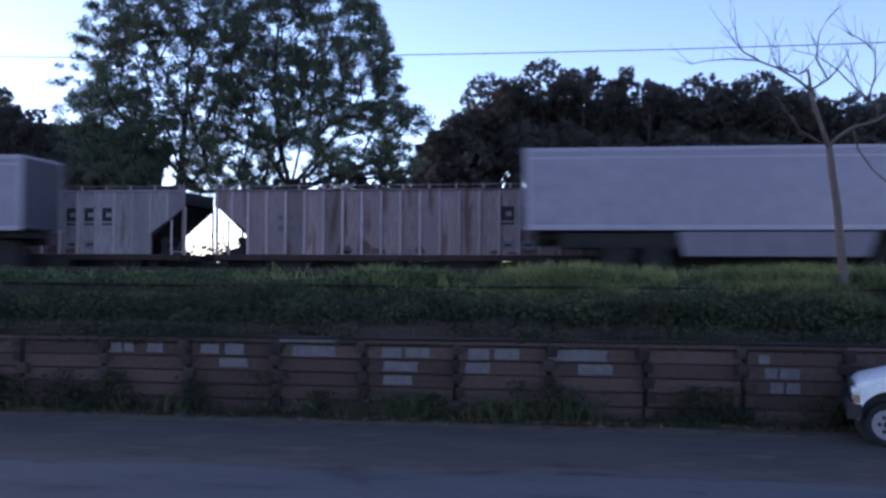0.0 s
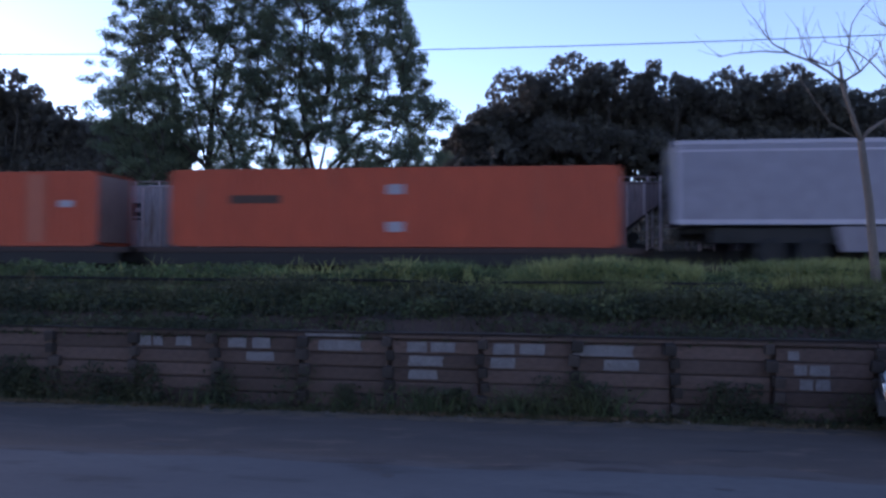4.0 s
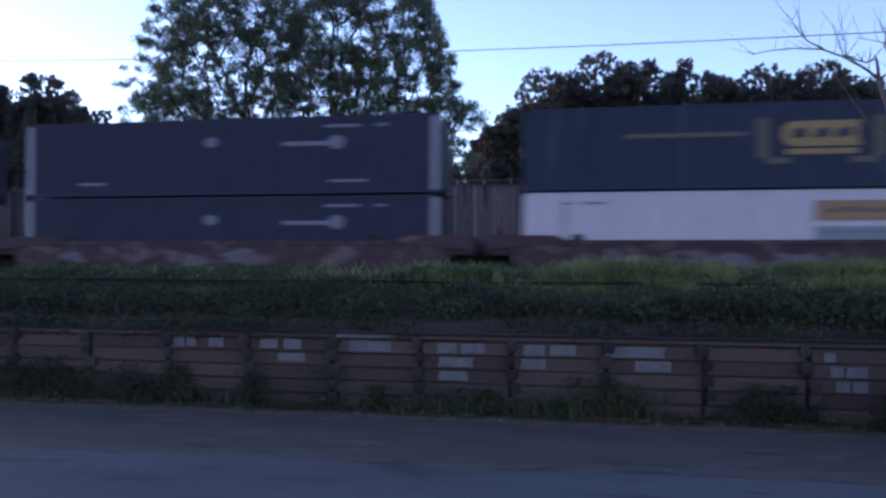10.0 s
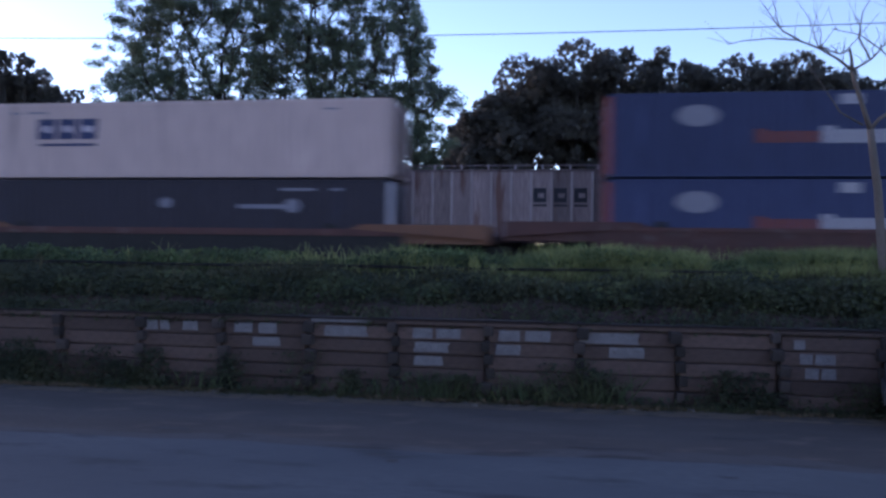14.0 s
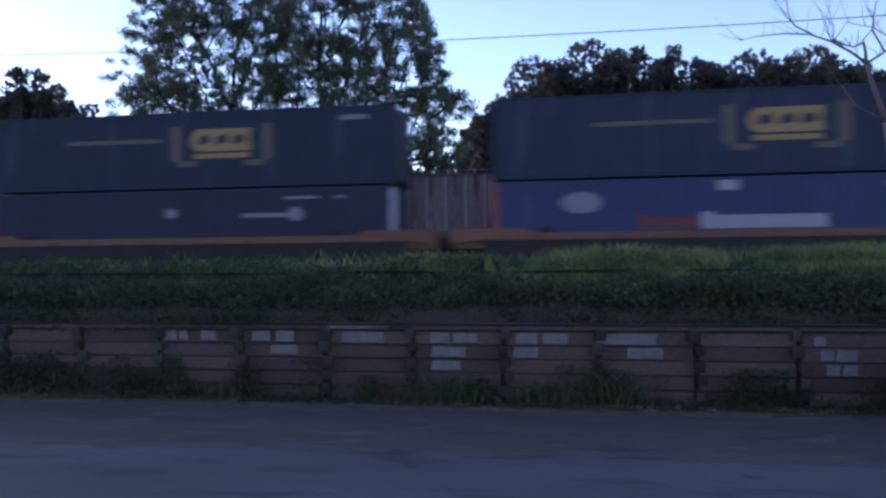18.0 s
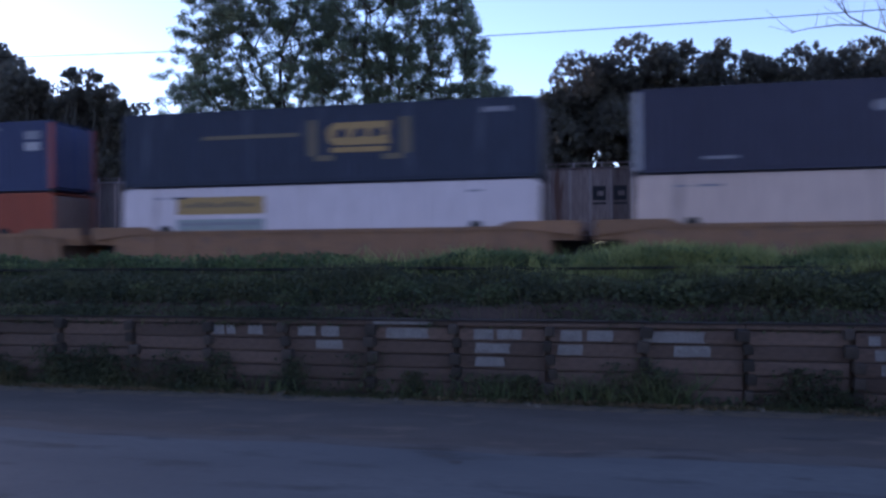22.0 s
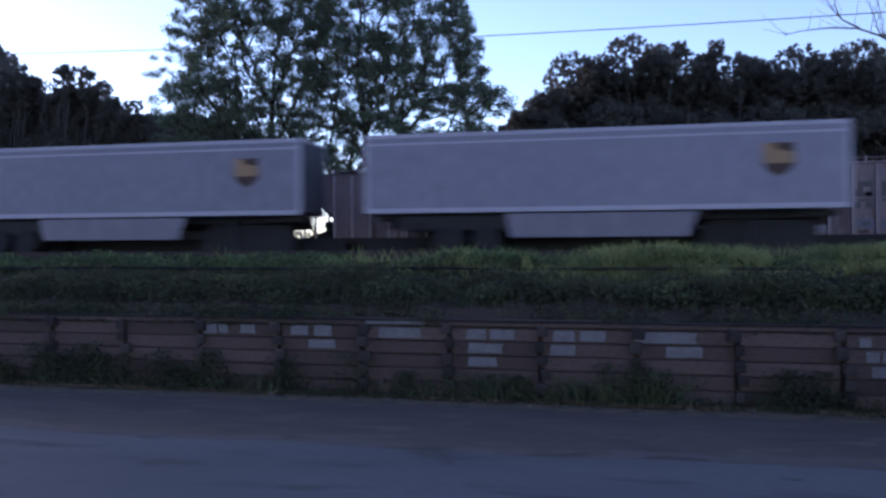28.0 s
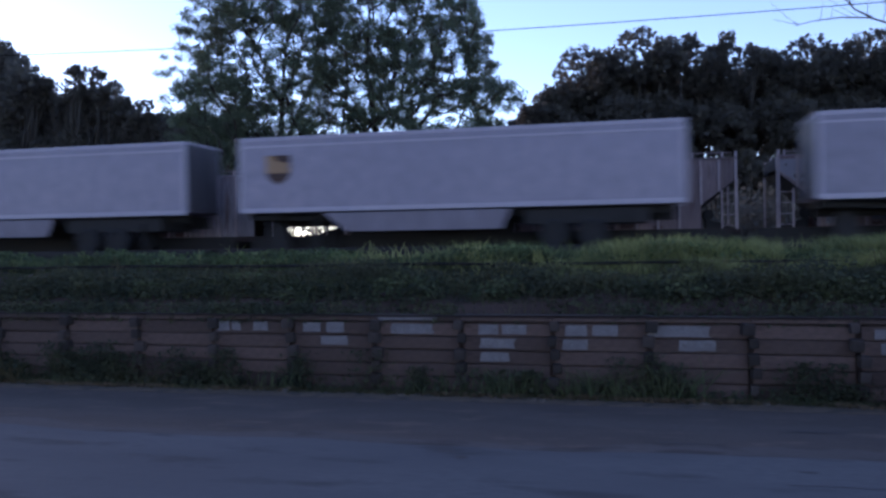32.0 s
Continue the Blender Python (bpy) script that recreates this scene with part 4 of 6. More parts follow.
def t_red(e, h):
    panel(e, "emblem", 1.5, 1.25, 2.5, 2.15, 0.0, M_PINKMARK, "small red square emblem")
    panel(e, "emblem_line", 1.6, 1.5, 2.4, 1.62, -0.004, M_PALEMARK)
    panel(e, "marking", 12.6, 0.4, 13.5, 0.52, 0.0, M_GREYMARK)
    u = part("cooling_unit", Shape().box(-0.55, 0.45, 0.85, -0.002, 2.1, 2.3, 0.06), M_WHITE, e, "white refrigeration unit on the front wall")
    part("grille", Shape().box(-0.56, 0.7, 1.1, -0.545, 1.85, 1.7), M_DARK, u)


def t_script(e, h):
    panel(e, "dark_bar", 4.3, 1.35, 11.2, 1.42, 0.0, M_INK)
    panel(e, "marking", 4.3, 1.5, 7.8, 1.9, 0.0, M_GREYMARK)
    panel(e, "marking", 7.8, 1.5, 11.2, 1.72, 0.0, M_GREYMARK)
    for x in (4.6, 9.8):
        for q in (0, 0.6):
            panel(e, "block", x + q, 0.85, x + q + 0.5, 1.22, 0.0, M_INK)


def t_badge(e, h):
    sh = [(6.75, 1.85), (7.0, 1.95), (7.6, 2.0), (8.2, 1.95), (8.45, 1.85), (8.35, 1.35), (8.1, 1.02), (7.6, 0.86), (7.1, 1.02), (6.85, 1.35)]
    panel(e, "emblem_bar", 6.95, 1.5, 8.25, 1.6, -0.012, M_GREYMARK)
    panel(e, "emblem_bar", 7.2, 1.22, 8.0, 1.3, -0.012, M_GREYMARK)
    part("emblem", Shape().prism(sh, -0.012, 0.0), M_INK, e, "dark shield emblem")
    panel(e, "dark_bar", 5.0, 2.1, 6.6, 2.42, 0.0, M_GREYMARK)
    panel(e, "dark_bar", 5.1, 2.42, 6.6, 2.58, 0.0, M_INK)
    panel(e, "marking", 6.9, 2.3, 10.2, 2.5, 0.0, M_GREYMARK)
    part("emblem", Shape().prism([(12.0, 1.2), (12.7, 1.05), (13.4, 1.2), (12.7, 1.35)], -0.012, 0.0), M_GREYMARK, e)
    panel(e, "dark_line", 0.2, 0.62, LEN - 0.2, 0.66, -0.008, M_GREYMARK)


def t_gold(e, h):
    panel(e, "emblem", 1.25, 2.1, 2.15, 2.45, 0.0, M_GOLD, "small gold emblem")
    panel(e, "dark_line", 1.3, 1.98, 2.15, 2.07, 0.0, M_GREYMARK)
    panel(e, "lower_band", 0.1, 0.04, LEN - 0.1, 0.36, -0.004, M_TAN, "grey lower band")
    panel(e, "marking", 0.4, 0.62, 0.9, 0.7, 0.0, M_GREYMARK)
    panel(e, "marking", LEN - 1.2, 0.62, LEN - 0.5, 0.7, 0.0, M_GREYMARK)


BOX = {
    "orange": lambda: container(M_ORANGE, M_ORANGE, m_dash(3.2, (1.5, 13.3)), label="orange ribbed steel container with faded panels"),
    "orange2": lambda: container(M_ORANGE2, M_ORANGE2, m_low, label="orange ribbed steel container with a dark bar"),
    "orange3": lambda: container(M_ORANGE, M_ORANGE, m_dash(11.3, (1.6, 14.6)), label="orange container with faded panels and a dark bar"),
    "orange4": lambda: container(M_ORANGE, M_ORANGE, m_dash(3.0), label="plain orange container with a dark bar near one end"),
    "orange5": lambda: container(M_ORANGE, M_ORANGE, m_pale2, label="orange container with a dark bar and pale marks"),
    "csx": lambda: container(M_SLATE, M_SLATE, m_logo_gold(2.4, False), label="dark slate container with a gold block emblem"),
    "csxf": lambda: container(M_SLATE, M_SLATE, m_logo_gold(8.4, True), label="dark slate ribbed container with faded gold brackets"),
    "navy": lambda: container(M_NAVY, M_POST, m_key, label="navy container with pale corner posts and a key emblem"),
    "charcoal": lambda: container(M_CHARCOAL, M_POST, m_key, label="charcoal container with pale corner posts and a key emblem"),
    "blue2": lambda: container(M_BLUE, M_REDPOST, m_two(1), label="blue container with red posts, pale boxes beside an oval"),
    "blue": lambda: container(M_BLUE, M_REDPOST, m_two(0), label="blue container with red posts and a pale oval"),
    "pacer": lambda: container(M_SKYBLUE, M_REDPOST, m_bigblue, label="mid-blue container with pale blocks and a red shield"),
    "white": lambda: container(M_WHITE, M_WHITE, m_small, ribbed=False, label="smooth white container with small dark markings"),
    "cream": lambda: container(M_CREAM, M_CREAM, m_small, ribbed=False, label="smooth off-white container with small dark markings"),
    "white_l": lambda: container(M_WHITE, M_WHITE, m_label(9.4), ribbed=False, label="smooth white container with a yellow panel"),
    "white_d": lambda: container(M_WHITE, M_WHITE, m_label(9.4, M_BADGE), ribbed=False, label="smooth white container with a dull olive panel"),
    "white_l2": lambda: container(M_WHITE, M_WHITE, m_label(2.3, M_GOLD), ribbed=False, label="white container with a yellow panel near its end"),
    "white_b": lambda: container(M_CREAM, M_CREAM, m_block_dark(2.4, M_BLUE), ribbed=False, label="white container with a blue block emblem"),
    "white_k": lambda: container(M_WHITE, M_WHITE, m_block_dark(2.3, M_INK), ribbed=False, label="white container with a dark block emblem"),
    "white_g": lambda: container(M_WHITE, M_WHITE, t_gold, ribbed=False, label="plain white container with a small gold emblem"),
    "silver": lambda: container(M_SILVER, M_BRIGHT, m_bands, ribbed=False, label="silver container with a brown and gold shield"),
    "ups_r": lambda: trailer(M_SILVER, "L", (5.1, 11.5, 0.2, 0.88), 14.0, label="silver semi-trailer with side skirt and brown-gold shield"),
    "ups_l": lambda: trailer(M_SILVER, "R", (5.9, 12.8, 0.9, 0.74), 1.6, label="silver semi-trailer with a shield at its front"),
    "t_dia": lambda: trailer(M_TRAILER, "L", None, None, t_diamond, label="white semi-trailer with a dark rounded emblem"),
    "t_red": lambda: trailer(M_WHITE, "R", None, None, t_red, label="white refrigerated semi-trailer with a small red emblem"),
    "t_plain": lambda: trailer(M_TRAILER, "L", None, None, None, label="plain white semi-trailer with a grey lower rail"),
    "t_script": lambda: trailer(M_WHITE, "R", None, None, t_script, label="white semi-trailer with dark bars and blocks"),
    "t_badge": lambda: trailer(M_WHITE, "L", None, None, t_badge, True, label="ribbed white semi-trailer with a dark shield emblem"),
    "ups_d": lambda: trailer(M_SILVER2, "L", (5.1, 11.5, 0.2, 0.88), 14.0, label="dull silver semi-trailer with side skirt and brown-gold shield"),
    "t_silver": lambda: trailer(M_SILVER2, "R", None, None, None, label="plain silver semi-trailer without any emblem"),
    "t_short": lambda: trailer(M_SILVER2, "R", None, None, None, label="short silver semi-trailer without any emblem", ln=13.7),
    "t_short_s": lambda: trailer(M_SILVER2, "L", (4.0, 7.6, 0.2, 0.88), None, None, label="short silver semi-trailer with a side skirt", ln=13.7),
}
R_, Y_, P_ = "red", "yellow", "maroon"
PAINT = {"red": M_WELLRED, "yellow": M_WELLYEL, "maroon": M_WELLMAR, "amber": M_WELLAMB, "rust": M_RUST, "black": M_DARK}
# start, wagon, upper box or load, lower box, wagon colour
TRAIN = [
    (-35.0, "flat", "ups_r", "", "rust"), (-17.2, "empty", "", "", "rust"), (-0.35, "flat", "ups_r", "", "rust"), (17.0, "empty", "", "", "rust"), (33.9, "flat", "ups_r", "", "rust"),
    (52.85, "spine", "orange4", "", "rust"), (71.95, "spine", "orange", "", "rust"), (91.0, "spine", "orange5", "", "rust"),
    (108.9, "flat", "ups_d", "", "rust"), (126.15, "flat", "ups_d", "", "rust"), (143.4, "flat", "ups_d", "", "rust"), (160.65, "flat", "t_dia", "", "rust"), (177.95, "spine", "orange3", "", "rust"),
    (201.1, "raised", "silver", "", "maroon"),
    (222.2, "well", "csx", "cream", R_), (241.45, "well", "navy", "navy", P_), (260.6, "well", "csxf", "white_d", P_),
    (284.2, "well", "blue", "blue", R_), (303.4, "well", "navy", "white_l", R_), (322.65, "well", "navy", "white", P_),
    (345.85, "well", "white_b", "charcoal", "amber"), (369.3, "well", "blue", "blue", R_), (388.5, "well", "csxf", "navy", R_), (409.8, "well", "white", "navy", R_),
    (431.3, "well", "blue2", "white_k", "amber"), (450.6, "well", "csxf", "navy", "amber"), (470.2, "well", "csxf", "blue", "amber"),
    (493.3, "well", "pacer", "cream", P_), (514.3, "half", "white_g", "", "maroon"),
    (540.0, "well", "blue", "orange2", Y_), (559.3, "well", "csxf", "white_l2", Y_), (578.6, "well", "navy", "cream", Y_),
    (599.8, "flat", "t_red", "", "black"), (617.75, "flat", "t_plain", "", "black"), (634.95, "flat", "t_script", "", "black"), (652.1, "flat", "t_badge", "", "black"),
    (676.5, "flat", "t_short", "", "black"), (691.05, "flat", "t_short_s", "", "black"), (708.5, "flat", "ups_d", "", "rust"), (727.1, "flat", "ups_d", "", "rust"),
    (748.4, "well", "cream", "cream", P_), (767.65, "well", "cream", "white", P_), (787.0, "well", "cream", "cream", P_),
    (808.55, "flat", "ups_l", "", "black"), (826.9, "flat", "ups_l", "", "black"), (847.0, "flat", "t_silver", "", "black"),
]


def build_train():
    n = len(TRAIN)
    for i, (s, kind, upper, lower, colour) in enumerate(TRAIN):
        span = [13.7 if row[2].startswith("t_short") else LEN for row in TRAIN]
        s0 = (TRAIN[i - 1][0] + span[i - 1] + s) / 2 if i else s - 0.9
        s1 = (TRAIN[i + 1][0] + s + span[i]) / 2 if i + 1 < n else s + span[i] + 0.9
        s0, s1 = max(s0, s - 4.2), min(s1, s + span[i] + 4.2)
        paint = PAINT[colour]
        if kind == "well":
            # amber wagons: shade below the top chord is put into black sills
            car = well_car(s1 - s0, paint, {241.45: 5, 260.6: 3, 284.2: 6, 222.2: 7, 303.4: 4}.get(s, 0), s - s0, M_DARK if colour == "amber" else M_WELLMAR if colour == "maroon" else paint, 1.6 if s == 493.3 else 1.72 if colour == "amber" else 1.86, M_WELLRED if s == 345.85 else None)
            lo = again(lower, BOX[lower])
            up = again(upper, BOX[upper])
            MOVING.append((lo, s, NEAR, 5.08 - 2.82))
            MOVING.append((up, s, NEAR, 5.135))
        else:
            nose = (s - s0, 1) if upper in ("t_red", "t_script", "t_short", "ups_l", "t_silver") else (s - s0 + span[i], -1)
            car = flat_car(s1 - s0, paint if upper else M_RUST, {"spine": 1.56, "half": 1.68, "raised": 1.75}.get(kind, 1.02), bool(upper), nose)
            if upper:
                MOVING.append((again(upper, BOX[upper]), s, NEAR, {"spine": 3.16, "half": 3.28, "raised": 3.35}.get(kind, 3.95)))
        MOVING.append((car, s0, NEAR, RAILTOP))


# ---------------------------------------------------------------- parked hopper wagons
HNEAR = 31.9


def hopper(x0, x1, sl, sr, zl, zr, marks, label, ink, zc=4.05, sheet=M_HOPPER):
    """A ribbed hopper wagon: side sheets cut away over the sloping ends, ribs, top chord, handrail, ladders, sloping end sheets, bogies."""
    e = new("hopper_wagon")
    e.location = (0, HNEAR, 0)
    tagged(e, label, "rail wagon", "parked hopper wagons")
    zb, zt, w = 3.16, 5.74, 3.0
    n = round((x1 - x0 - sl - sr) / 0.79)
    cuts = [x0, x0 + sl * 0.5, x0 + sl - 0.001] + [x0 + sl + i * (x1 - x0 - sl - sr) / n for i in range(n + 1)] + [x1 - sr + 0.001, x1 - sr * 0.5, x1]

    def low(x):
        if x < x0 + sl:
            return zl + (zc - zl) * (x - x0) / sl
        if x > x1 - sr:
            return zc + (zr - zc) * (x - x1 + sr) / sr
        return zb

    for y in (0.0, w - 0.05):
        for a, b in zip(cuts, cuts[1:]):
            if b - a < 0.01:
                continue
            part("side_panel", Shape().prism([(a, low(a)), (b, low(b)), (b, zt), (a, zt)], y, y + 0.05), sheet, e)
            if y == 0:
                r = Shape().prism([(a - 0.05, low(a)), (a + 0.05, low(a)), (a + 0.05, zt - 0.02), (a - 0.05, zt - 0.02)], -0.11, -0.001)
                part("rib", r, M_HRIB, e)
        part("top_chord", Shape().box(x0, y - 0.1, zt, x1, y + 0.12, zt + 0.07, 0.012), sheet, e)
        if y == 0:
            rg = random.Random(int(x0 * 10))
            for q in range(9):
                bx, w1, h1 = rg.uniform(x0 + sl + 0.5, x1 - sr - 1), rg.uniform(0.15, 0.5), rg.uniform(0.12, 0.55)
                pts = [(bx + w1 * math.cos(t) * rg.uniform(0.5, 1.1), zb + 0.03 + max(0.0, h1 * (0.4 + 0.6 * math.sin(t)) * rg.uniform(0.5, 1.1))) for t in (2 * math.pi * k / 10 for k in range(10))]
                part("rust_patch", Shape().prism(pts, -0.012, -0.002), M_RUSTSTAIN, e, "dark rusty patch")
        part("side_sill", Shape().box(x0 + 0.1, y - 0.08, zb - 0.24, x1 - 0.1, y + 0.1, zb - 0.005), M_RUST, e)
        q = x0 + 0.25
        rail = Shape().tube([(x0 + 0.2, y, zt + 0.2), (x1 - 0.2, y, zt + 0.24)], 0.022, 5)
        part("handrail", rail, M_RUST if y else M_HOPPER, e)
        while q < x1 - 0.2:
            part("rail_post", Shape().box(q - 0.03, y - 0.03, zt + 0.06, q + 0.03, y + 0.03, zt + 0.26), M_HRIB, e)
            q += 1.07
    for xa, xb, za, sgn in ((x0, x0 + sl, zl, -1), (x1, x1 - sr, zr, 1)):
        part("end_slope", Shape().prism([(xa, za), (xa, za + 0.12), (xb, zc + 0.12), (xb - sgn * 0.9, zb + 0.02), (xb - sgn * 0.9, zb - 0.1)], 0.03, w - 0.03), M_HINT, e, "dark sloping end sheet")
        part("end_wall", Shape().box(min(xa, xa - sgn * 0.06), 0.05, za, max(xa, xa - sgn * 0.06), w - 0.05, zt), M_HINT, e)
        part("end_sill", Shape().box(xa - 0.12, 0.02, zb - 0.28, xa + 0.12, w - 0.02, zb - 0.02), M_RUST, e)
        for y in (0.0, w - 0.08):
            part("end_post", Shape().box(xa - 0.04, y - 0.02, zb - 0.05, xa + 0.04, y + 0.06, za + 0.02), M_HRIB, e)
        inner_x = xa - sgn * 0.54
        part("corner_pole", Shape().box(xa - sgn * 0.04 - 0.045, -0.09, zb - 0.02, xa - sgn * 0.04 + 0.045, -0.02, zt + 0.28), M_HOPPER if sheet == M_HOPPALE else M_HRIB, e, "upright pole at the corner")
        for q in (0.24, 0.38, 0.62, 0.8, 0.98):
            part("grab_rail", Shape().box(xa - sgn * q - 0.012, 1.4, zb - 0.1, xa - sgn * q + 0.012, 1.43, za - 0.1 - (za - zc) * q / max(0.5, abs(xb - xa))), M_RUST, e)
        ladder = Shape().box(inner_x - 0.035, -0.09, zb - 0.02, inner_x + 0.035, -0.03, zb + 1.42)
        for q in range(1 if sheet == M_HOPPALE else 4):
            zz = zb + 0.08 + q * 0.4
            ladder.box(min(xa, inner_x), -0.075, zz, max(xa, inner_x), -0.045, zz + 0.03)
        part("ladder", ladder, M_HRIB, e)
        bx = xa - sgn * 1.6
        f = Shape()
        for y in (0.45, 2.35):
            f.prism([(bx - 1.15, 2.0), (bx - 1.15, 2.2), (bx - 0.5, 2.45), (bx + 0.5, 2.45), (bx + 1.15, 2.2), (bx + 1.15, 2.0)], y, y + 0.14)
        f.box(bx - 0.2, 0.5, 2.1, bx + 0.2, 2.5, 2.9)
        b = part("bogie", f, M_DARK, e)
        for k in (-0.88, 0.88):
            wsh = Shape().tube([(bx + k, 0.5, 2.03), (bx + k, 2.5, 2.03)], 0.08, 8)
            for y in (0.72, 2.15):
                wsh.wheel(bx + k, y, y + 0.13, 2.03, 0.44, 18)
            part("wheelset", wsh, M_STEEL, b)
        part("brace", Shape().box(xb - 0.03, 0.06, zb - 0.03, xb + 0.03, 0.12, zc), M_RUST, e)
        lo_x, hi_x = min(xa - sgn * 0.2, xa - sgn * 1.1), max(xa - sgn * 0.2, xa - sgn * 1.1)
        slope = [(lo_x, zb - 0.05), (hi_x, zb - 0.05), (hi_x, zb + (0.34 if sgn < 0 else 0.1)), (lo_x, zb + (0.1 if sgn < 0 else 0.34))]
        part("end_platform", Shape().prism(slope, 0.2, 1.1), M_DARK, e)
        tank = xa - sgn * 1.0
        part("brake_reservoir", Shape().tube([(tank, 0.35, zb + 0.52), (tank, 1.3, zb + 0.52)], 0.2, 10).box(tank - 0.07, 0.4, zb, tank + 0.07, 0.5, zb + 0.5), M_DARK, e)
        part("coupler", Shape().box(min(xa, xa + sgn * 0.65), 1.35, 2.45, max(xa, xa + sgn * 0.65), 1.65, 2.75), M_DARK, e)
    part("centre_sill", Shape().box(x0, 1.25, 2.5, x1, 1.75, 2.9), M_DARK, e)
    k = int((x1 - x0) / 4)
    for q in range(k):
        xa = x0 + 3.0 + q * (x1 - x0 - 6) / max(1, k - 1)
        part("hopper_chute", Shape().prism([(xa - 1.2, zb - 0.05), (xa + 1.2, zb - 0.05), (xa + 0.4, 2.1), (xa - 0.4, 2.1)], 0.4, w - 0.4), M_DARK, e)
    # plain block marks where lettering stands
    for i in range(3):
        a = marks + i * 0.79
        part("block_mark", Shape().box(a, -0.02, 4.52, a + 0.5, -0.002, 5.08), ink, e, "dark painted block mark")
        part("mark_gap", Shape().box(a + 0.17, -0.026, 4.7, a + 0.42, -0.014, 4.88), sheet, e)
        part("mark_line", Shape().box(a, -0.02, 4.36, a + 0.52, -0.002, 4.44), ink, e)
    for i in range(2):
        part("data_plate", Shape().box(marks + i * 0.79, -0.02, 3.38, marks + i * 0.79 + 0.55, -0.002, 3.72), M_GREYMARK, e, "pale data plate")
        part("mark_line", Shape().box(marks + i * 0.79 + 0.12, -0.026, 3.5, marks + i * 0.79 + 0.4, -0.018, 3.6), ink, e)
    if x0 > 0:
        part("pale_panel", Shape().prism([(x0 + 0.06, 5.25), (x0 + 1.2, 4.42), (x0 + 1.3, 5.66), (x0 + 0.06, 5.66)], -0.02, -0.002), M_PALEMARK, e, "pale repainted panel with dark spots")
        for bx, bz in ((0.3, 5.45), (0.62, 5.02), (0.88, 5.05), (1.12, 5.08), (0.86, 4.75), (1.12, 4.66)):
            part("dark_spot", Shape().wheel(x0 + bx, -0.026, -0.018, bz, 0.03 + 0.06 * bx, 6), M_FADED, e)
        part("orange_plate", Shape().box(x0 + 1.65, -0.02, 3.55, x0 + 2.25, -0.002, 3.8), M_DECK, e, "orange plate")
        part("pale_plate", Shape().box(x0 + 1.65, -0.02, 3.25, x0 + 2.25, -0.002, 3.5), M_PALEMARK, e)
    for q in range(3):
        part("number_bar", Shape().box(x0 + 2.6 + q * 0.42, -0.02, 4.1, x0 + 2.86 + q * 0.42, -0.002, 4.32), M_FADED, e)
        part("number_bar", Shape().box(x0 + 2.6 + q * 0.42, -0.02, 4.55, x0 + 2.8 + q * 0.42, -0.002, 4.75), M_FADED, e)
    return e


# ---------------------------------------------------------------- trees
def spread(e, hubs, root, forks, bark, r_top, r_max):
    """Branchwork that grows from the forks to every hub: each hub joins the nearest wood that lies nearer the root; thickness by what it carries."""
    nodes, link = [Vector(forks[0])], [-1]
    for leader in forks[1:]:
        last = 0
        for p in leader:
            link.append(last)
            last = len(nodes)
            nodes.append(Vector(p))
    order = sorted(range(len(hubs)), key=lambda i: (Vector(hubs[i]) - root).length)
    pos = np.array([p[:] for p in nodes])
    for i in order:
        p = np.array(hubs[i])
        d = np.linalg.norm(pos - p, axis=1) + 0.6 * np.linalg.norm(pos - np.array(root), axis=1) + np.where(pos[:, 2] > p[2] + 0.2, 2.5, 0)
        j = int(np.argmin(d))
        a, b = nodes[j], Vector(p)
        mid = a.lerp(b, 0.5) + Vector((0, 0, -0.06 * (b - a).length))
        link += [j, len(nodes)]
        nodes += [mid, b]
        pos = np.vstack([pos, mid[:], b[:]])
    load = [0.0] * len(nodes)
    kids = set(link)
    for i in range(len(nodes) - 1, -1, -1):
        if i not in kids:
            load[i] += 1.0
        if link[i] >= 0:
            load[link[i]] += load[i]
    rad = [min(r_max, r_top * (0.28 + 0.72 * l ** 0.5)) for l in load]
    s = Shape()
    for i, j in enumerate(link):
        if j >= 0:
            s.tube([nodes[j], nodes[i]], [min(rad[j], rad[i] * 1.5), rad[i]], 6 if rad[i] > 0.05 else 4)
    return part("branchwork", s, bark, e, smooth=True)


def sprays(hubs, per, wide, flat, rng):
    """Leaf centres in flattened sprays round each hub, evenly filled so that the edge stays close."""
    n = rng.poisson(per, len(hubs))
    c = np.repeat(np.asarray(hubs), n, axis=0)
    d = rng.normal(size=c.shape)
    d /= np.linalg.norm(d, axis=1)[:, None]
    r = (rng.uniform(0, 1, len(c)) ** 0.45 * np.repeat(rng.uniform(0.65, 1.25, len(hubs)), n) * wide)[:, None]
    return c + d * r * np.array([1.0, 1.0, flat])


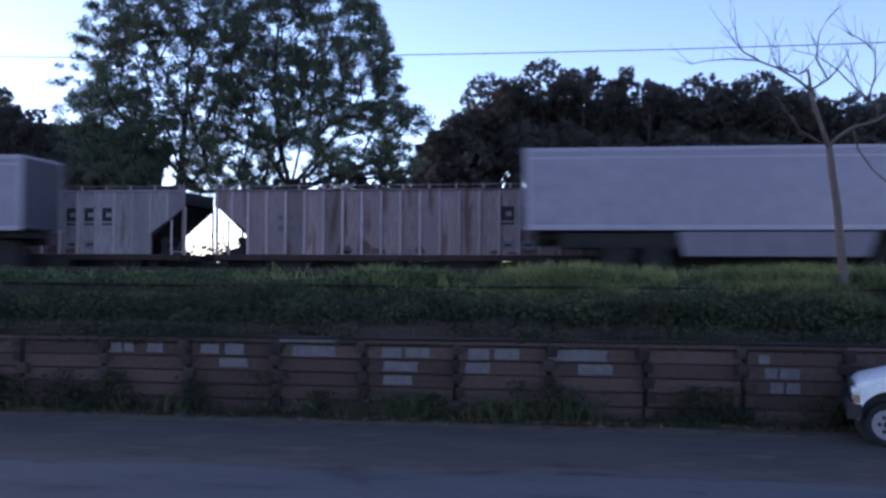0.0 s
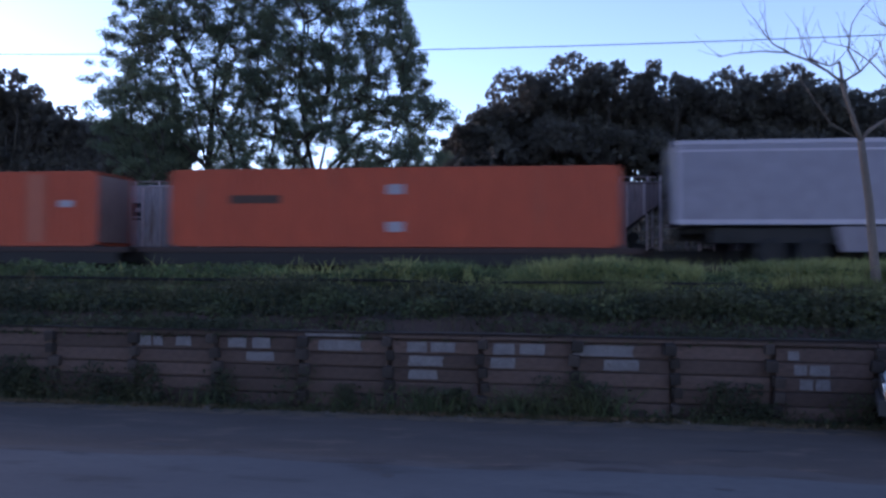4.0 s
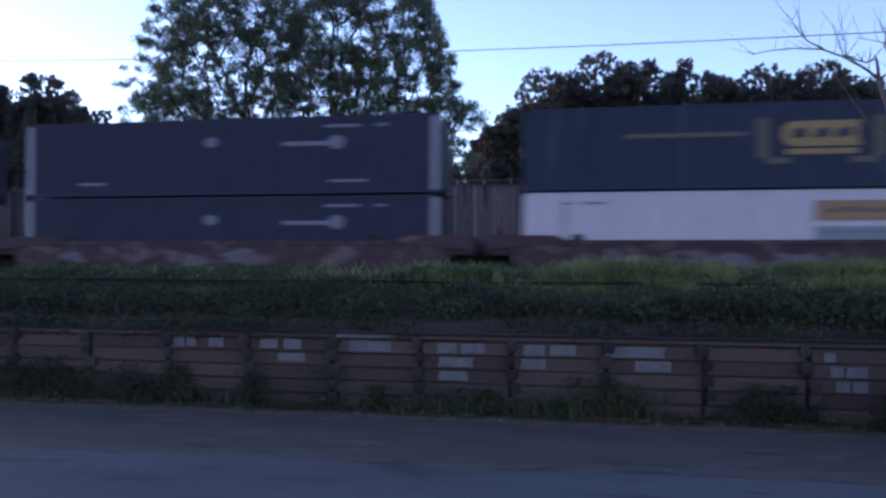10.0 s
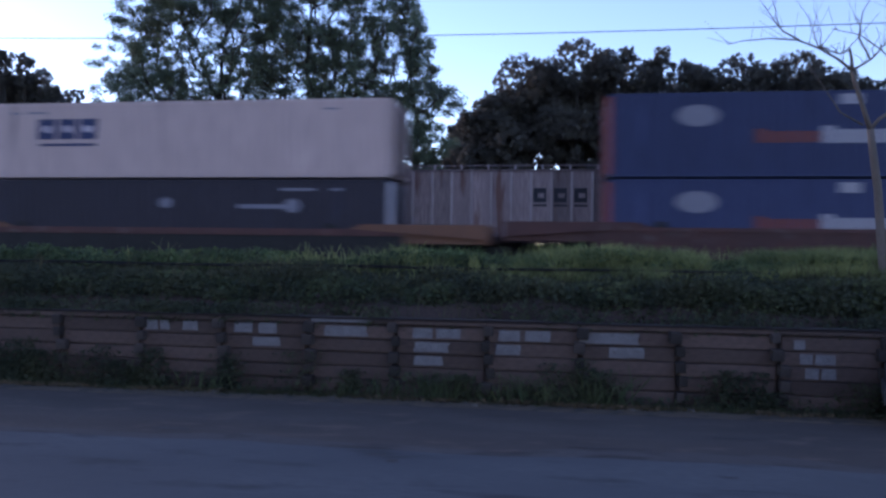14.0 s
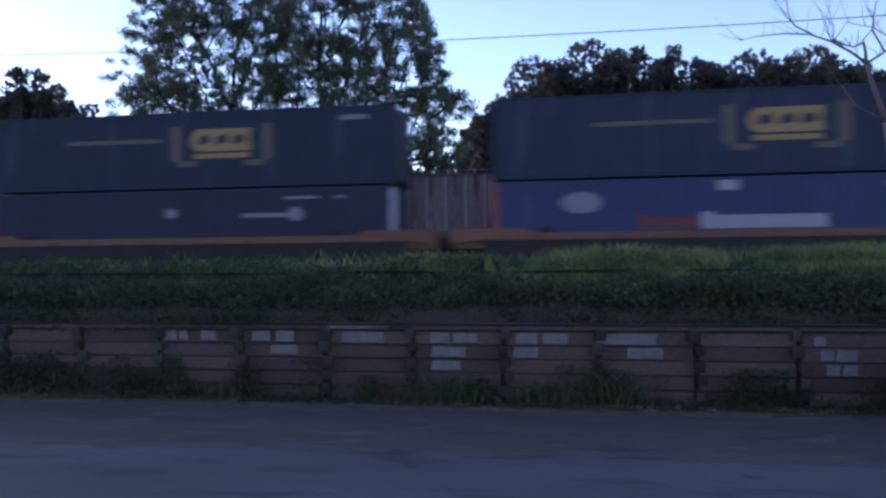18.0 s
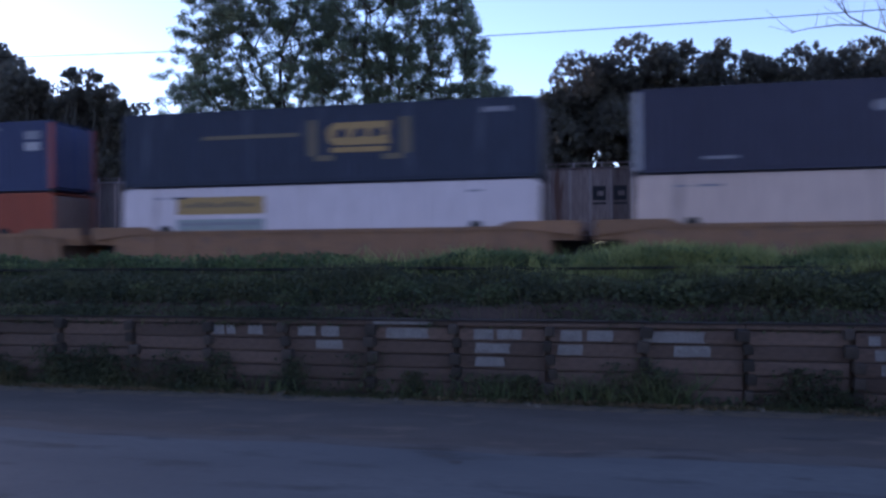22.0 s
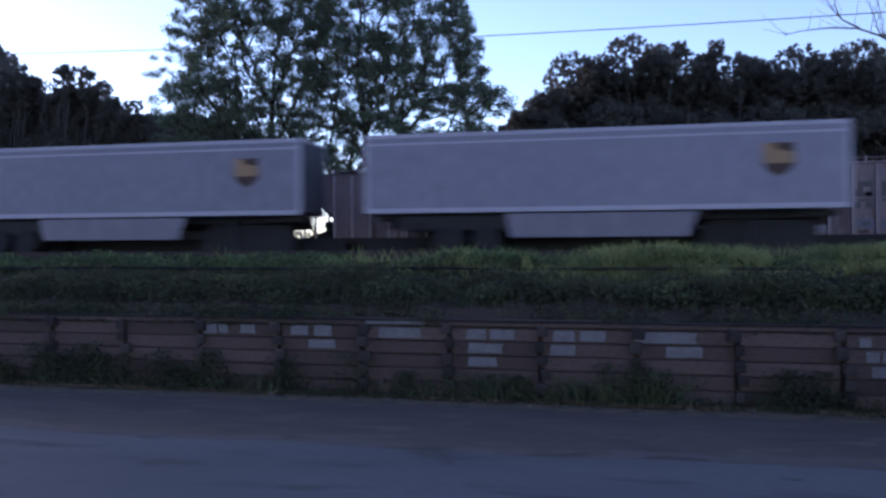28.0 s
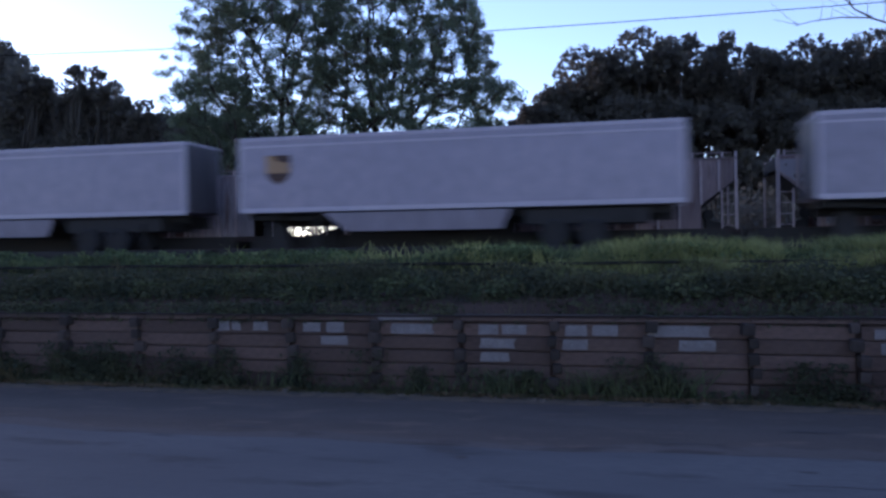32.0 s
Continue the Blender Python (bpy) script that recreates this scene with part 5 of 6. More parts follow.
def airy_tree(x, y, z, foot, fork, leaders, outline, depth, count, gap, holes, label, seed):
    """A tall broadleaf whose crown fills an outline of (x, z) points; holes (x, z, radius) let the sky through."""
    rng = np.random.default_rng(seed)
    e = new("broadleaf_tree")
    e.location = (x, y, z)
    tagged(e, label, "tree")
    ox, oz = np.array([p[0] for p in outline]), np.array([p[1] for p in outline])
    hubs = []
    while len(hubs) < count:
        px, pz = rng.uniform(ox.min(), ox.max()), rng.uniform(oz.min(), oz.max())
        x2, z2 = np.roll(ox, -1), np.roll(oz, -1)
        cross = ((oz > pz) != (z2 > pz)) & (px < (x2 - ox) * (pz - oz) / (z2 - oz + 1e-9) + ox)
        if cross.sum() % 2 == 0:
            continue
        v = noise.noise(Vector((px * 0.75 + seed, pz * 0.75, 0))) + 0.6 * noise.noise(Vector((px * 1.9, pz * 1.9, seed)))
        if v < gap - 0.45 or (pz > 17 and rng.uniform() < 0.5):
            continue
        if any((px - hx) ** 2 + (pz - hz) ** 2 < hr * hr * rng.uniform(0.5, 1.6) for hx, hz, hr in holes):
            continue
        hubs.append((px, rng.uniform(-1, 1) * depth, pz))
    hubs = np.array(hubs)
    f = Vector(fork)
    r0 = 0.3
    b = Vector(foot)
    part("trunk", Shape().tube([b, b.lerp(f, 0.35) + Vector((0.05, 0, 0)), b.lerp(f, 0.7) - Vector((0.04, 0, 0)), f], [r0 * 1.3, r0, r0 * 0.9, r0 * 0.8], 10), M_BARK, e, smooth=True)
    spread(e, hubs[: count // 3], b, [f] + leaders, M_BARK, 0.03, r0 * 0.8)
    part("crown", leaves("crown", sprays(hubs, 90, 0.42, 0.68, rng), 0.063, L_TREE, rng=rng, flat=0.3, droop=0.3, aspect=0.62), None, e)
    return e


def tree(name, x, y, z, trunks, lobes, count, size, leaf, bark, label, seed, gap=0.15, crown="crown", lacy=-0.12):
    """A dense tree: tapered stem, limbs into each lobe, an inner fill of large leaves and a skin of small sprays."""
    rng = np.random.default_rng(seed)
    e = new(name)
    e.location = (x, y, z)
    tagged(e, label, "tree")
    stem, limb = Shape(), Shape()
    tx, ty, h, r, lean = trunks[0]
    pts = [(tx + lean * (k / 6) ** 1.4 + rng.normal(0, 0.06), ty + rng.normal(0, 0.08), h * k / 6) for k in range(7)]
    stem.tube(pts, [r * (1.25 if k == 0 else 1 - 0.11 * k) for k in range(7)], 9)
    hubs, inner = [], []
    vol = np.array([l[3] ** 2.1 for l in lobes])
    share = (count * vol / vol.sum()).astype(int)
    for (lx, ly, lz, lr), k in zip(lobes, share):
        c = Vector((lx, ly, lz))
        root = Vector(pts[min(6, max(2, int(6 * (lz * 0.55) / max(h, 0.1))))])
        m1 = root.lerp(c, 0.5) + Vector(rng.normal(0, 0.3, 3))
        limb.tube([root, m1, c], [0.09, 0.06, 0.03], 5)
        nk = max(8, int(k / 30))
        d = rng.normal(size=(nk, 3))
        d /= np.linalg.norm(d, axis=1)[:, None]
        hubs.append(np.array(c) + d * (lr * rng.uniform(0.82, 0.98, nk))[:, None] * np.array([1.05, 1.0, 0.95]))
        d = rng.normal(size=(int(12 + 110 * lr * lr), 3))
        inner.append(np.array(c) + d / np.linalg.norm(d, axis=1)[:, None] * lr * 0.93 * (rng.uniform(0.1, 1.0, len(d)) ** 0.3)[:, None])
    part("trunk", stem, bark, e, smooth=True)
    part("branchwork", limb, bark, e, smooth=True)
    hubs = np.concatenate(hubs)
    thick = np.array([noise.noise(Vector((q[0] * 0.7 + seed, q[1] * 0.3, q[2] * 0.7))) for q in hubs])
    hubs = hubs[thick > gap - 0.5]
    floor_z = min(l[2] - l[3] for l in lobes)
    roof_z = max(l[2] + l[3] for l in lobes)

    def thin(p):
        """Drops foliage in the lower half of the crown where the clumps leave gaps."""
        level = (p[:, 2] - floor_z) / (roof_z - floor_z)
        v = np.array([noise.noise(Vector((q[0] * 1.1 + seed, q[2] * 1.3, 3.1))) for q in p])
        return p[v > np.interp(level, [0.0, 0.3, 0.55], [lacy, lacy, -1.0])]

    skin = thin(sprays(thin(hubs), 32, 0.22, 0.95, rng))
    part(crown, leaves("crown", skin, size, leaf, rng=rng, flat=0.3, droop=0.25), None, e)
    inner = thin(np.concatenate(inner))
    part("inner_foliage", leaves("inner_foliage", inner, 0.2, leaf, rng=rng, aspect=0.8), None, e)
    return e


def lobe_mass(cx, top, r, base):
    """Lobes for a rounded crown that reaches from base to top."""
    rng = random.Random(int(cx * 10) + 7)
    out = [(cx, 0, top - r * 0.55, r * 0.55)]
    for k in range(int(6.5 * (top - base) / r) + 4):
        a = k * 2.4 + rng.uniform(-0.4, 0.4)
        zz = base + (top - base) * (0.08 + 0.72 * ((k * 0.618) % 1.0))
        f = 1 - 0.35 * (zz - base) / (top - base)
        out.append((cx + math.cos(a) * r * 0.62 * f, math.sin(a) * r * 0.6 * f, zz, r * rng.uniform(0.34, 0.5)))
    for k in range(26):
        lx, ly, lz, lr = out[rng.randrange(len(out))]
        a, u = rng.uniform(0, 2 * math.pi), rng.uniform(-0.1, 1.4)
        out.append((lx + math.cos(a) * math.cos(u) * lr, ly + math.sin(a) * math.cos(u) * lr, lz + math.sin(u) * lr * 0.9, r * rng.uniform(0.1, 0.19)))
    return out


def build_trees():
    z0 = 1.3
    airy_tree(0, 44, z0, (-20.6, 0, 0), (-20.1, 0, 6.6), [[(-20.9, 0, 9.2), (-22.2, 0.2, 11.8), (-23.4, 0.3, 14.2)], [(-19.9, 0, 9.5), (-19.6, -0.2, 12.5), (-19.9, 0, 15.5)], [(-19.3, 0.3, 8.6), (-18.3, 0.4, 10.6)], [(-21.6, -0.3, 8.2), (-23.6, -0.4, 9.6), (-25, -0.3, 11)]],
              [(-24.6, 6.2), (-25.8, 7.4), (-26.7, 9.2), (-26.8, 10.6), (-26.4, 12.8), (-25.6, 14.2), (-24.4, 16.6), (-22.6, 18.8), (-20, 19.8), (-17.5, 18.5), (-16.6, 15), (-16.8, 11), (-17.2, 8), (-17.4, 5.6), (-19.2, 5.5), (-20.0, 7.0), (-20.8, 7.6), (-21.6, 6.6), (-22.8, 5.4)],
              2.4, 1540, 0.12, [(-22.2, 12.9, 0.9), (-19.5, 13.4, 0.5), (-20.9, 7.6, 0.5), (-21.2, 11.2, 0.4)], "tall airy broadleaf tree with green leaves against the sky", 3)
    airy_tree(0, 44.5, z0, (-14.3, 0, 0), (-13.8, 0, 5.8), [[(-13.3, 0, 8), (-12.6, 0.2, 11), (-12.2, 0, 14.5)], [(-14.4, 0, 8.2), (-14.8, -0.3, 11.2), (-14.6, 0, 15)], [(-12.3, 0.2, 7.6), (-10.6, 0.3, 9.8), (-9.4, 0.2, 12)], [(-14.9, 0.3, 7.2), (-16.2, 0.2, 9.6)]],
              [(-17.5, 9), (-17.6, 12), (-17.2, 16), (-15.5, 19.5), (-12.5, 20), (-10, 18), (-8.9, 16), (-8.0, 13.7), (-7.5, 12), (-7.6, 10.4), (-6.0, 9.9), (-6.0, 9.4), (-8.0, 9.0), (-6.4, 7.6), (-6.2, 6.8), (-7.5, 5.8), (-9, 6.4), (-10.5, 5.8), (-12.2, 6.2), (-12.9, 8.0), (-13.8, 8.6), (-14.3, 7.2), (-14.9, 5.8), (-16.8, 5.5), (-17.6, 7.0)],
              2.6, 1740, 0.07, [(-14.0, 14.8, 0.7), (-12.0, 13.4, 0.5), (-10.2, 12.7, 0.45), (-13.5, 7.9, 0.7), (-17.4, 10.2, 0.35), (-11.2, 8.0, 0.3)], "tall forked broadleaf tree with green leaves against the sky", 8)
    for k, (cx, yy, top, r) in enumerate([(-11.0, 47, 8.0, 1.9), (-8.2, 46, 7.6, 1.6), (-25.6, 47, 8.6, 2.0), (-14.8, 48, 7.2, 1.5)]):
        lob = [(cx + dx * r, dy, z, r * f) for dx, dy, z, f in ((0, 0, top - 1.2, 0.5), (-0.6, 0.3, top - 2.3, 0.5), (0.65, -0.2, top - 2.5, 0.5), (0, 0.4, top - 3.4, 0.55), (-0.7, 0, top - 4.2, 0.5), (0.7, 0.2, top - 4.4, 0.5))]
        tree("understory_tree", 0, yy, z0, [(cx, 0, top * 0.7, 0.12, 0.3)], lob, 8500, 0.09, L_TREE, M_BARK, "small airy green tree beneath taller ones", 140 + k, 0.25)
    for k, (cx, yy, top, r) in enumerate([(-48.4, 52, 18.6, 4.0), (-42.9, 50, 15.6, 2.4), (-38.5, 50, 14.5, 1.35), (-39.6, 53, 13.6, 3.2), (-33.0, 50, 11.9, 1.5), (-35.5, 54, 11.5, 3.0), (-29.5, 49, 9.6, 2.6), (-26.6, 48, 10.2, 2.6), (-52, 54, 17, 5), (-30.8, 50, 10.8, 2.3), (-28.2, 49.5, 10.4, 2.4), (-25.2, 48.5, 9.0, 2.2), (-31.8, 51, 11.0, 2.6), (-34.4, 51, 11.3, 2.6), (-27.4, 51, 10.0, 2.4), (-44.5, 50, 14.0, 3.4), (-49.0, 52, 16.0, 4.0), (-40.4, 51, 13.9, 2.3), (-35.6, 51, 11.9, 2.2), (-37.1, 50, 14.5, 1.45), (-35.7, 50.5, 13.4, 1.2)]):
        tree("dark_tree", 0, yy, z0, [(cx, 0, top * 0.6, 0.25, 0.2)], lobe_mass(cx, top, r, 5.0), int(2300 * r ** 1.3), 0.085, L_DARK, M_BARK, "dense dark tree of a shaded wood edge", 20 + k, -0.15)
    for k, (cx, yy, top, r) in enumerate([(-3.4, 60, 16.3, 4.2), (0.6, 60, 17.3, 4.0), (4.4, 61, 16.3, 3.8), (-7.6, 59.5, 9.8, 2.2), (-6.4, 59, 12.0, 2.8), (-5.0, 59.5, 13.4, 2.6), (8.0, 61, 15.5, 3.8), (12.0, 60, 15.7, 4.0), (15.8, 60, 15.8, 3.7), (19.0, 61, 14.6, 3.8),
                                          (22.6, 60, 14.1, 3.9), (26.5, 61, 13.6, 4.2), (17.2, 59, 14.4, 3.0)]):
        tree("dark_tree", 0, yy, z0, [(cx, 0, top * 0.6, 0.3, 0.2)], lobe_mass(cx, top - (0.3 if cx < 7 else 0.05), r, 6.0), int(4300 * r ** 1.3), 0.075, L_DARK, M_BARK, "dense dark tree of a shaded wood edge", 50 + k, -0.15, lacy=0.06)
    for k, (cx, top, r) in enumerate([(13.9, 14.2, 3.2), (11.6, 13.4, 3.2), (17.2, 13.6, 3.2), (-30, 9.4, 2.6), (-31.5, 9.6, 3.0), (-35, 10.4, 3.2), (-38.5, 12.2, 3.4), (-42, 13.0, 3.6), (-46, 14.5, 4.0), (-50, 14.5, 4.2), (-55, 15, 4.6),
                                      (-7.4, 9.4, 2.6), (-3.4, 13.2, 3.6), (0.8, 14.2, 3.8), (5, 13.6, 3.8), (9.4, 13.0, 3.8), (13.8, 11.8, 3.6), (18, 11.4, 3.6), (22.4, 11, 3.6), (27, 10.8, 3.8)  ]):
        tree("dark_tree", 0, 57 if cx < -20 else 65, z0, [(cx, 0, top * 0.6, 0.28, -0.2)], lobe_mass(cx, top, r * 1.15, 5.0 if cx < -20 else 8.6), int(420 * r ** 1.2), 0.2, L_DARK, M_BARK, "dense dark tree deep in the wood edge", 90 + k, 0.0)
    for k, (cx, yy, top, r) in enumerate([(7.2, 54, 6.8, 1.9), (9.0, 55, 7.0, 2.0), (5.6, 55, 6.6, 1.9)]):
        tree("dark_tree", 0, yy, z0, [(cx, 0, top * 0.6, 0.14, 0.2)], lobe_mass(cx, top, r, 0.7), int(3000 * r ** 1.3), 0.11, L_DARK, M_BARK, "low dense dark tree in front of a wood", 170 + k, 0.0, lacy=-0.28)
    # low scrub seen under and between the wagons
    r2 = np.random.default_rng(5)
    for bx, by, br in [(-15.3, 39.6, 1.15), (-9, 40, 1.0), (2, 41, 1.1), (5.5, 40, 1.6), (6.6, 42, 1.9), (9, 41, 1.6), (-22, 40, 1.4), (-26, 40, 1.6)]:
        c = r2.normal(size=(2200, 3)) * np.array([br, br * 0.6, br * 0.55]) + np.array([0, 0, br])
        e = tagged(new("bush"), "low dark bush on the far side of the tracks", "bush")
        e.location = (bx, by, 1.3)
        part("foliage", leaves("foliage", c[c[:, 2] > 0.02], 0.13, L_DARK, rng=r2), None, e)
        part("stem", Shape().tube([(0, 0, 0), (0.1, 0, br * 0.6), (-0.1, 0.1, br * 1.3)], [0.06, 0.04, 0.015], 5), M_BARK, e)


def scrub_belt():
    r2 = np.random.default_rng(15)
    n = 28000
    x = r2.uniform(-60, 45, n)
    y = r2.uniform(37.6, 40.5, n)
    h = 1.85 + 0.15 * np.sin(x * 0.9) + 0.1 * np.sin(x * 2.3 + 1)
    h = np.where((x > -18.4) & (x < -14.2), 1.75 + 0.4 * np.sin(x * 3.1) * np.sin(x * 7.3), h)
    z = 1.3 + r2.uniform(0, 1, n) * h
    tagged(part("scrub", leaves("scrub", np.c_[x, y, z], 0.14, L_DARK, rng=r2)), "low dark scrub along the far side of the railway", "scrub", kind="stuff")


def bare_tree():
    e = new("bare_tree")
    e.location = (0, 18.2, 0.077)
    e.scale = (0.9707, 0.9707, 0.9707)
    tagged(e, "leafless pale young tree with thin crooked twigs", "tree")
    part("trunk", Shape().tube([(6.8, 0, 2.0), (6.77, 0, 2.5), (6.7, 0, 3.3), (6.66, 0.02, 4.0), (6.56, 0, 4.7), (6.48, 0, 5.35)], [0.125, 0.1, 0.088, 0.085, 0.078, 0.075], 10), M_BAREBARK, e, smooth=True)
    rng = random.Random(9)

    def limb(pts, r0, r1, twigs):
        p = [Vector((x, y, z)) for x, y, z in pts]
        n = len(p)
        part("limb", Shape().tube(p, [0.8 * (r0 + (r1 - r0) * i / (n - 1)) for i in range(n)], 7), M_BAREBARK, e, smooth=True)
        for i in range(1, n):
            for q in range(twigs * 2):
                a = p[i - 1].lerp(p[i], rng.uniform(0.2, 1))
                d = (p[i] - p[i - 1]).normalized() * 0.4 + Vector((rng.uniform(-0.7, 0.7), rng.uniform(-0.6, 0.6), rng.uniform(0.1, 0.9)))
                b = a + d * rng.uniform(0.12, 0.3)
                c = b + (d * 0.6 + Vector((rng.uniform(-0.3, 0.3), 0, rng.uniform(0, 0.4)))) * rng.uniform(0.3, 0.6)
                part("twig", Shape().tube([a, b, c], [0.5 * r1 + 0.004, 0.3 * r1 + 0.003, 0.003], 5), M_BAREBARK, e)

    limb([(6.48, 0, 5.35), (6.34, 0, 5.8), (6.2, 0, 6.25), (6.1, 0, 6.62)], 0.07, 0.055, 0)
    limb([(6.1, 0, 6.62), (6.08, 0, 6.9), (6.04, 0, 7.12)], 0.05, 0.032, 0)
    limb([(6.1, 0, 6.64), (5.78, -0.05, 6.89), (5.36, -0.1, 7.13), (4.91, -0.15, 7.3), (4.36, -0.1, 7.36), (3.82, 0, 7.35), (3.48, 0.05, 7.29)], 0.04, 0.008, 1)
    limb([(4.95, -0.15, 7.3), (4.66, 0, 7.53), (4.51, 0.05, 7.74), (4.27, 0.1, 8.16)], 0.028, 0.008, 1)
    limb([(4.58, 0, 7.65), (4.52, 0.1, 7.9), (4.5, 0.1, 8.2)], 0.018, 0.006, 1)
    limb([(5.36, -0.1, 7.16), (5.6, 0, 7.1), (5.85, 0.05, 7.02), (6.05, 0, 7.08)], 0.026, 0.02, 1)
    limb([(5.36, -0.1, 7.16), (5.3, 0, 7.45), (5.27, 0.1, 7.74)], 0.018, 0.006, 1)
    limb([(5.4, -0.1, 7.16), (5.48, 0.1, 7.5), (5.38, 0.15, 7.92)], 0.016, 0.006, 1)
    limb([(6.1, 0, 6.64), (6.45, -0.1, 6.86), (6.62, -0.1, 7.05), (6.78, -0.15, 7.24)], 0.035, 0.012, 1)
    limb([(6.43, -0.1, 6.85), (6.24, 0.05, 7.38), (6.33, 0.1, 7.95), (6.58, 0.15, 8.36)], 0.028, 0.008, 1)
    limb([(6.48, 0, 5.35), (6.69, 0.1, 5.59), (7.06, 0.2, 5.83), (7.6, 0.25, 5.98), (7.85, 0.3, 6.15)], 0.055, 0.03, 0)
    limb([(7.6, 0.25, 5.98), (7.64, 0.25, 6.28), (7.18, 0.2, 6.65), (6.72, 0.15, 7.13), (6.27, 0.1, 7.44), (5.69, 0.1, 7.59)], 0.035, 0.008, 1)
    limb([(7.4, 0.22, 6.46), (7.57, 0.25, 6.98), (7.6, 0.3, 7.53), (7.3, 0.3, 7.83), (7.0, 0.3, 7.98)], 0.028, 0.008, 2)
    limb([(7.25, 0.2, 6.6), (7.08, 0.25, 7.1), (7.0, 0.3, 7.6)], 0.02, 0.007, 2)
    limb([(6.33, 0, 5.45), (5.84, -0.1, 5.71), (5.51, -0.1, 6.23), (5.12, -0.1, 6.83)], 0.026, 0.01, 0)
    limb([(7.06, 0.2, 5.83), (7.21, 0.3, 5.35), (7.54, 0.35, 4.89), (7.83, 0.35, 4.62)], 0.026, 0.022, 0)


def wire_and_pipe():
    w = Shape().tube([(x, 47, 15.18 + 0.0004 * (x - 5) ** 2) for x in range(-70, 71, 5)], 0.026, 6)
    tagged(part("overhead_wire", w, M_CABLE), "single dark overhead wire against the sky", "wire")
    for x in (-70, 70):
        p = tagged(new("utility_pole"), "tall brown wooden utility pole", "pole")
        p.location = (x, 47, 1.3)
        part("shaft", Shape().tube([(0, 0, -0.5), (0, 0, 15.9)], [0.2, 0.13], 10), M_BARK, p)
        part("crossarm", Shape().box(-0.06, -1.1, 15.2, 0.06, 1.1, 15.33), M_BARK, p)
    rng = random.Random(2)
    pts = [(x, 17.95, 2.21 + 0.012 * math.sin(x * 0.9) + rng.uniform(-0.006, 0.006)) for x in range(-60, 45)]
    tagged(part("pipe", Shape().tube(pts, 0.034, 8), M_CABLE), "long black pipe lying along the crest of the bank", "pipe")


# ---------------------------------------------------------------- parked pickup
def pickup():
    e = new("pickup_truck")
    e.location = (4.75, 12.82, 0.008)
    e.rotation_euler = (0, 0, radians(-18))
    e.scale = (0.92, 0.92, 0.92)
    tagged(e, "white pickup truck parked on the shoulder by the wall", "car")
    w = 1.8
    # lower body outline, nose at x = 0
    body = [(0.03, 0.6), (0.0, 0.76), (0.02, 0.88), (0.1, 0.97), (0.5, 1.08), (0.95, 1.17), (2.8, 1.2), (4.7, 1.14), (4.75, 0.5)]
    for wx in (3.75, 0.58):
        body += [(wx + 0.5 * math.cos(t), 0.4 + 0.5 * math.sin(t)) for t in (math.pi * i / 14 for i in range(15))]
    part("body", Shape().prism(body, 0.02, w - 0.02), M_TRUCK, e)
    part("hood", Shape().prism([(0.05, 0.9), (0.1, 0.97), (1.0, 1.17), (1.0, 1.21), (0.55, 1.13), (0.14, 1.01)], 0.12, w - 0.12), M_TRUCK, e)
    cab = [(1.0, 1.19), (1.6, 1.7), (1.95, 1.76), (2.7, 1.74), (2.85, 1.64), (2.95, 1.19)]
    part("cab", Shape().prism(cab, 0.1, w - 0.1), M_TRUCK, e)
    part("side_window", Shape().prism([(1.27, 1.24), (1.67, 1.62), (2.05, 1.68), (2.65, 1.66), (2.75, 1.24)], 0.085, 0.097), M_GLASSD, e)
    part("windscreen", Shape().add([(1.03, 0.2, 1.22), (1.03, w - 0.2, 1.22), (1.58, w - 0.25, 1.69), (1.58, 0.25, 1.69)], [(0, 1, 2, 3)]), M_GLASSD, e)
    part("grille", Shape().box(-0.03, 0.35, 0.72, 0.03, w - 0.35, 0.95, 0.01), M_PLASTIC, e)
    part("bumper", Shape().prism([(-0.08, 0.42), (-0.09, 0.62), (-0.05, 0.68), (0.13, 0.66), (0.13, 0.44)], -0.02, w + 0.02), M_PLASTIC, e, "black front bumper")
    for y in (0.0, w - 0.32):
        part("headlight", Shape().box(-0.02, y - 0.006, 0.83, 0.12, y + 0.32, 0.93, 0.02), M_LENS, e, "clear headlight")
    part("indicator", Shape().box(0.005, -0.008, 0.68, 0.11, 0.08, 0.815, 0.01), M_AMBER, e, "amber corner indicator")
    part("mirror", Shape().box(1.27, -0.17, 1.24, 1.41, 0.03, 1.42, 0.03), M_PLASTIC, e)
    d = part("door", Shape().box(1.15, 0.005, 0.55, 2.8, 0.019, 1.16), M_TRUCK, e)
    part("handle", Shape().box(2.5, -0.015, 1.0, 2.7, 0.004, 1.05), M_PLASTIC, d)
    part("bed_rail", Shape().box(3.0, 0.0, 1.14, 4.7, 0.12, 1.21, 0.02), M_PLASTIC, e)
    for x in (0.52, 3.75):
        part("wheel_well", Shape().wheel(x, 0.28, w - 0.28, 0.42, 0.5, 16), M_PLASTIC, e)
        for y in (0.03, w - 0.27):
            t = part("wheel", Shape().wheel(x, y, y + 0.24, 0.35, 0.35, 28, 0.25), M_RUBBER, e)
            rim = Shape().wheel(x, y + 0.05, y + 0.18, 0.35, 0.255, 24)
            part("rim", rim, M_PALEMARK, t, "pale steel rim")
            hub = Shape().wheel(x, y + 0.015, y + 0.06, 0.35, 0.07, 12)
            for q in range(6):
                a = 2 * math.pi * q / 6
                hub.wheel(x + 0.13 * math.cos(a), y + 0.035, y + 0.06, 0.35 + 0.13 * math.sin(a), 0.032, 8)
            part("hub", hub, M_DARK, t)


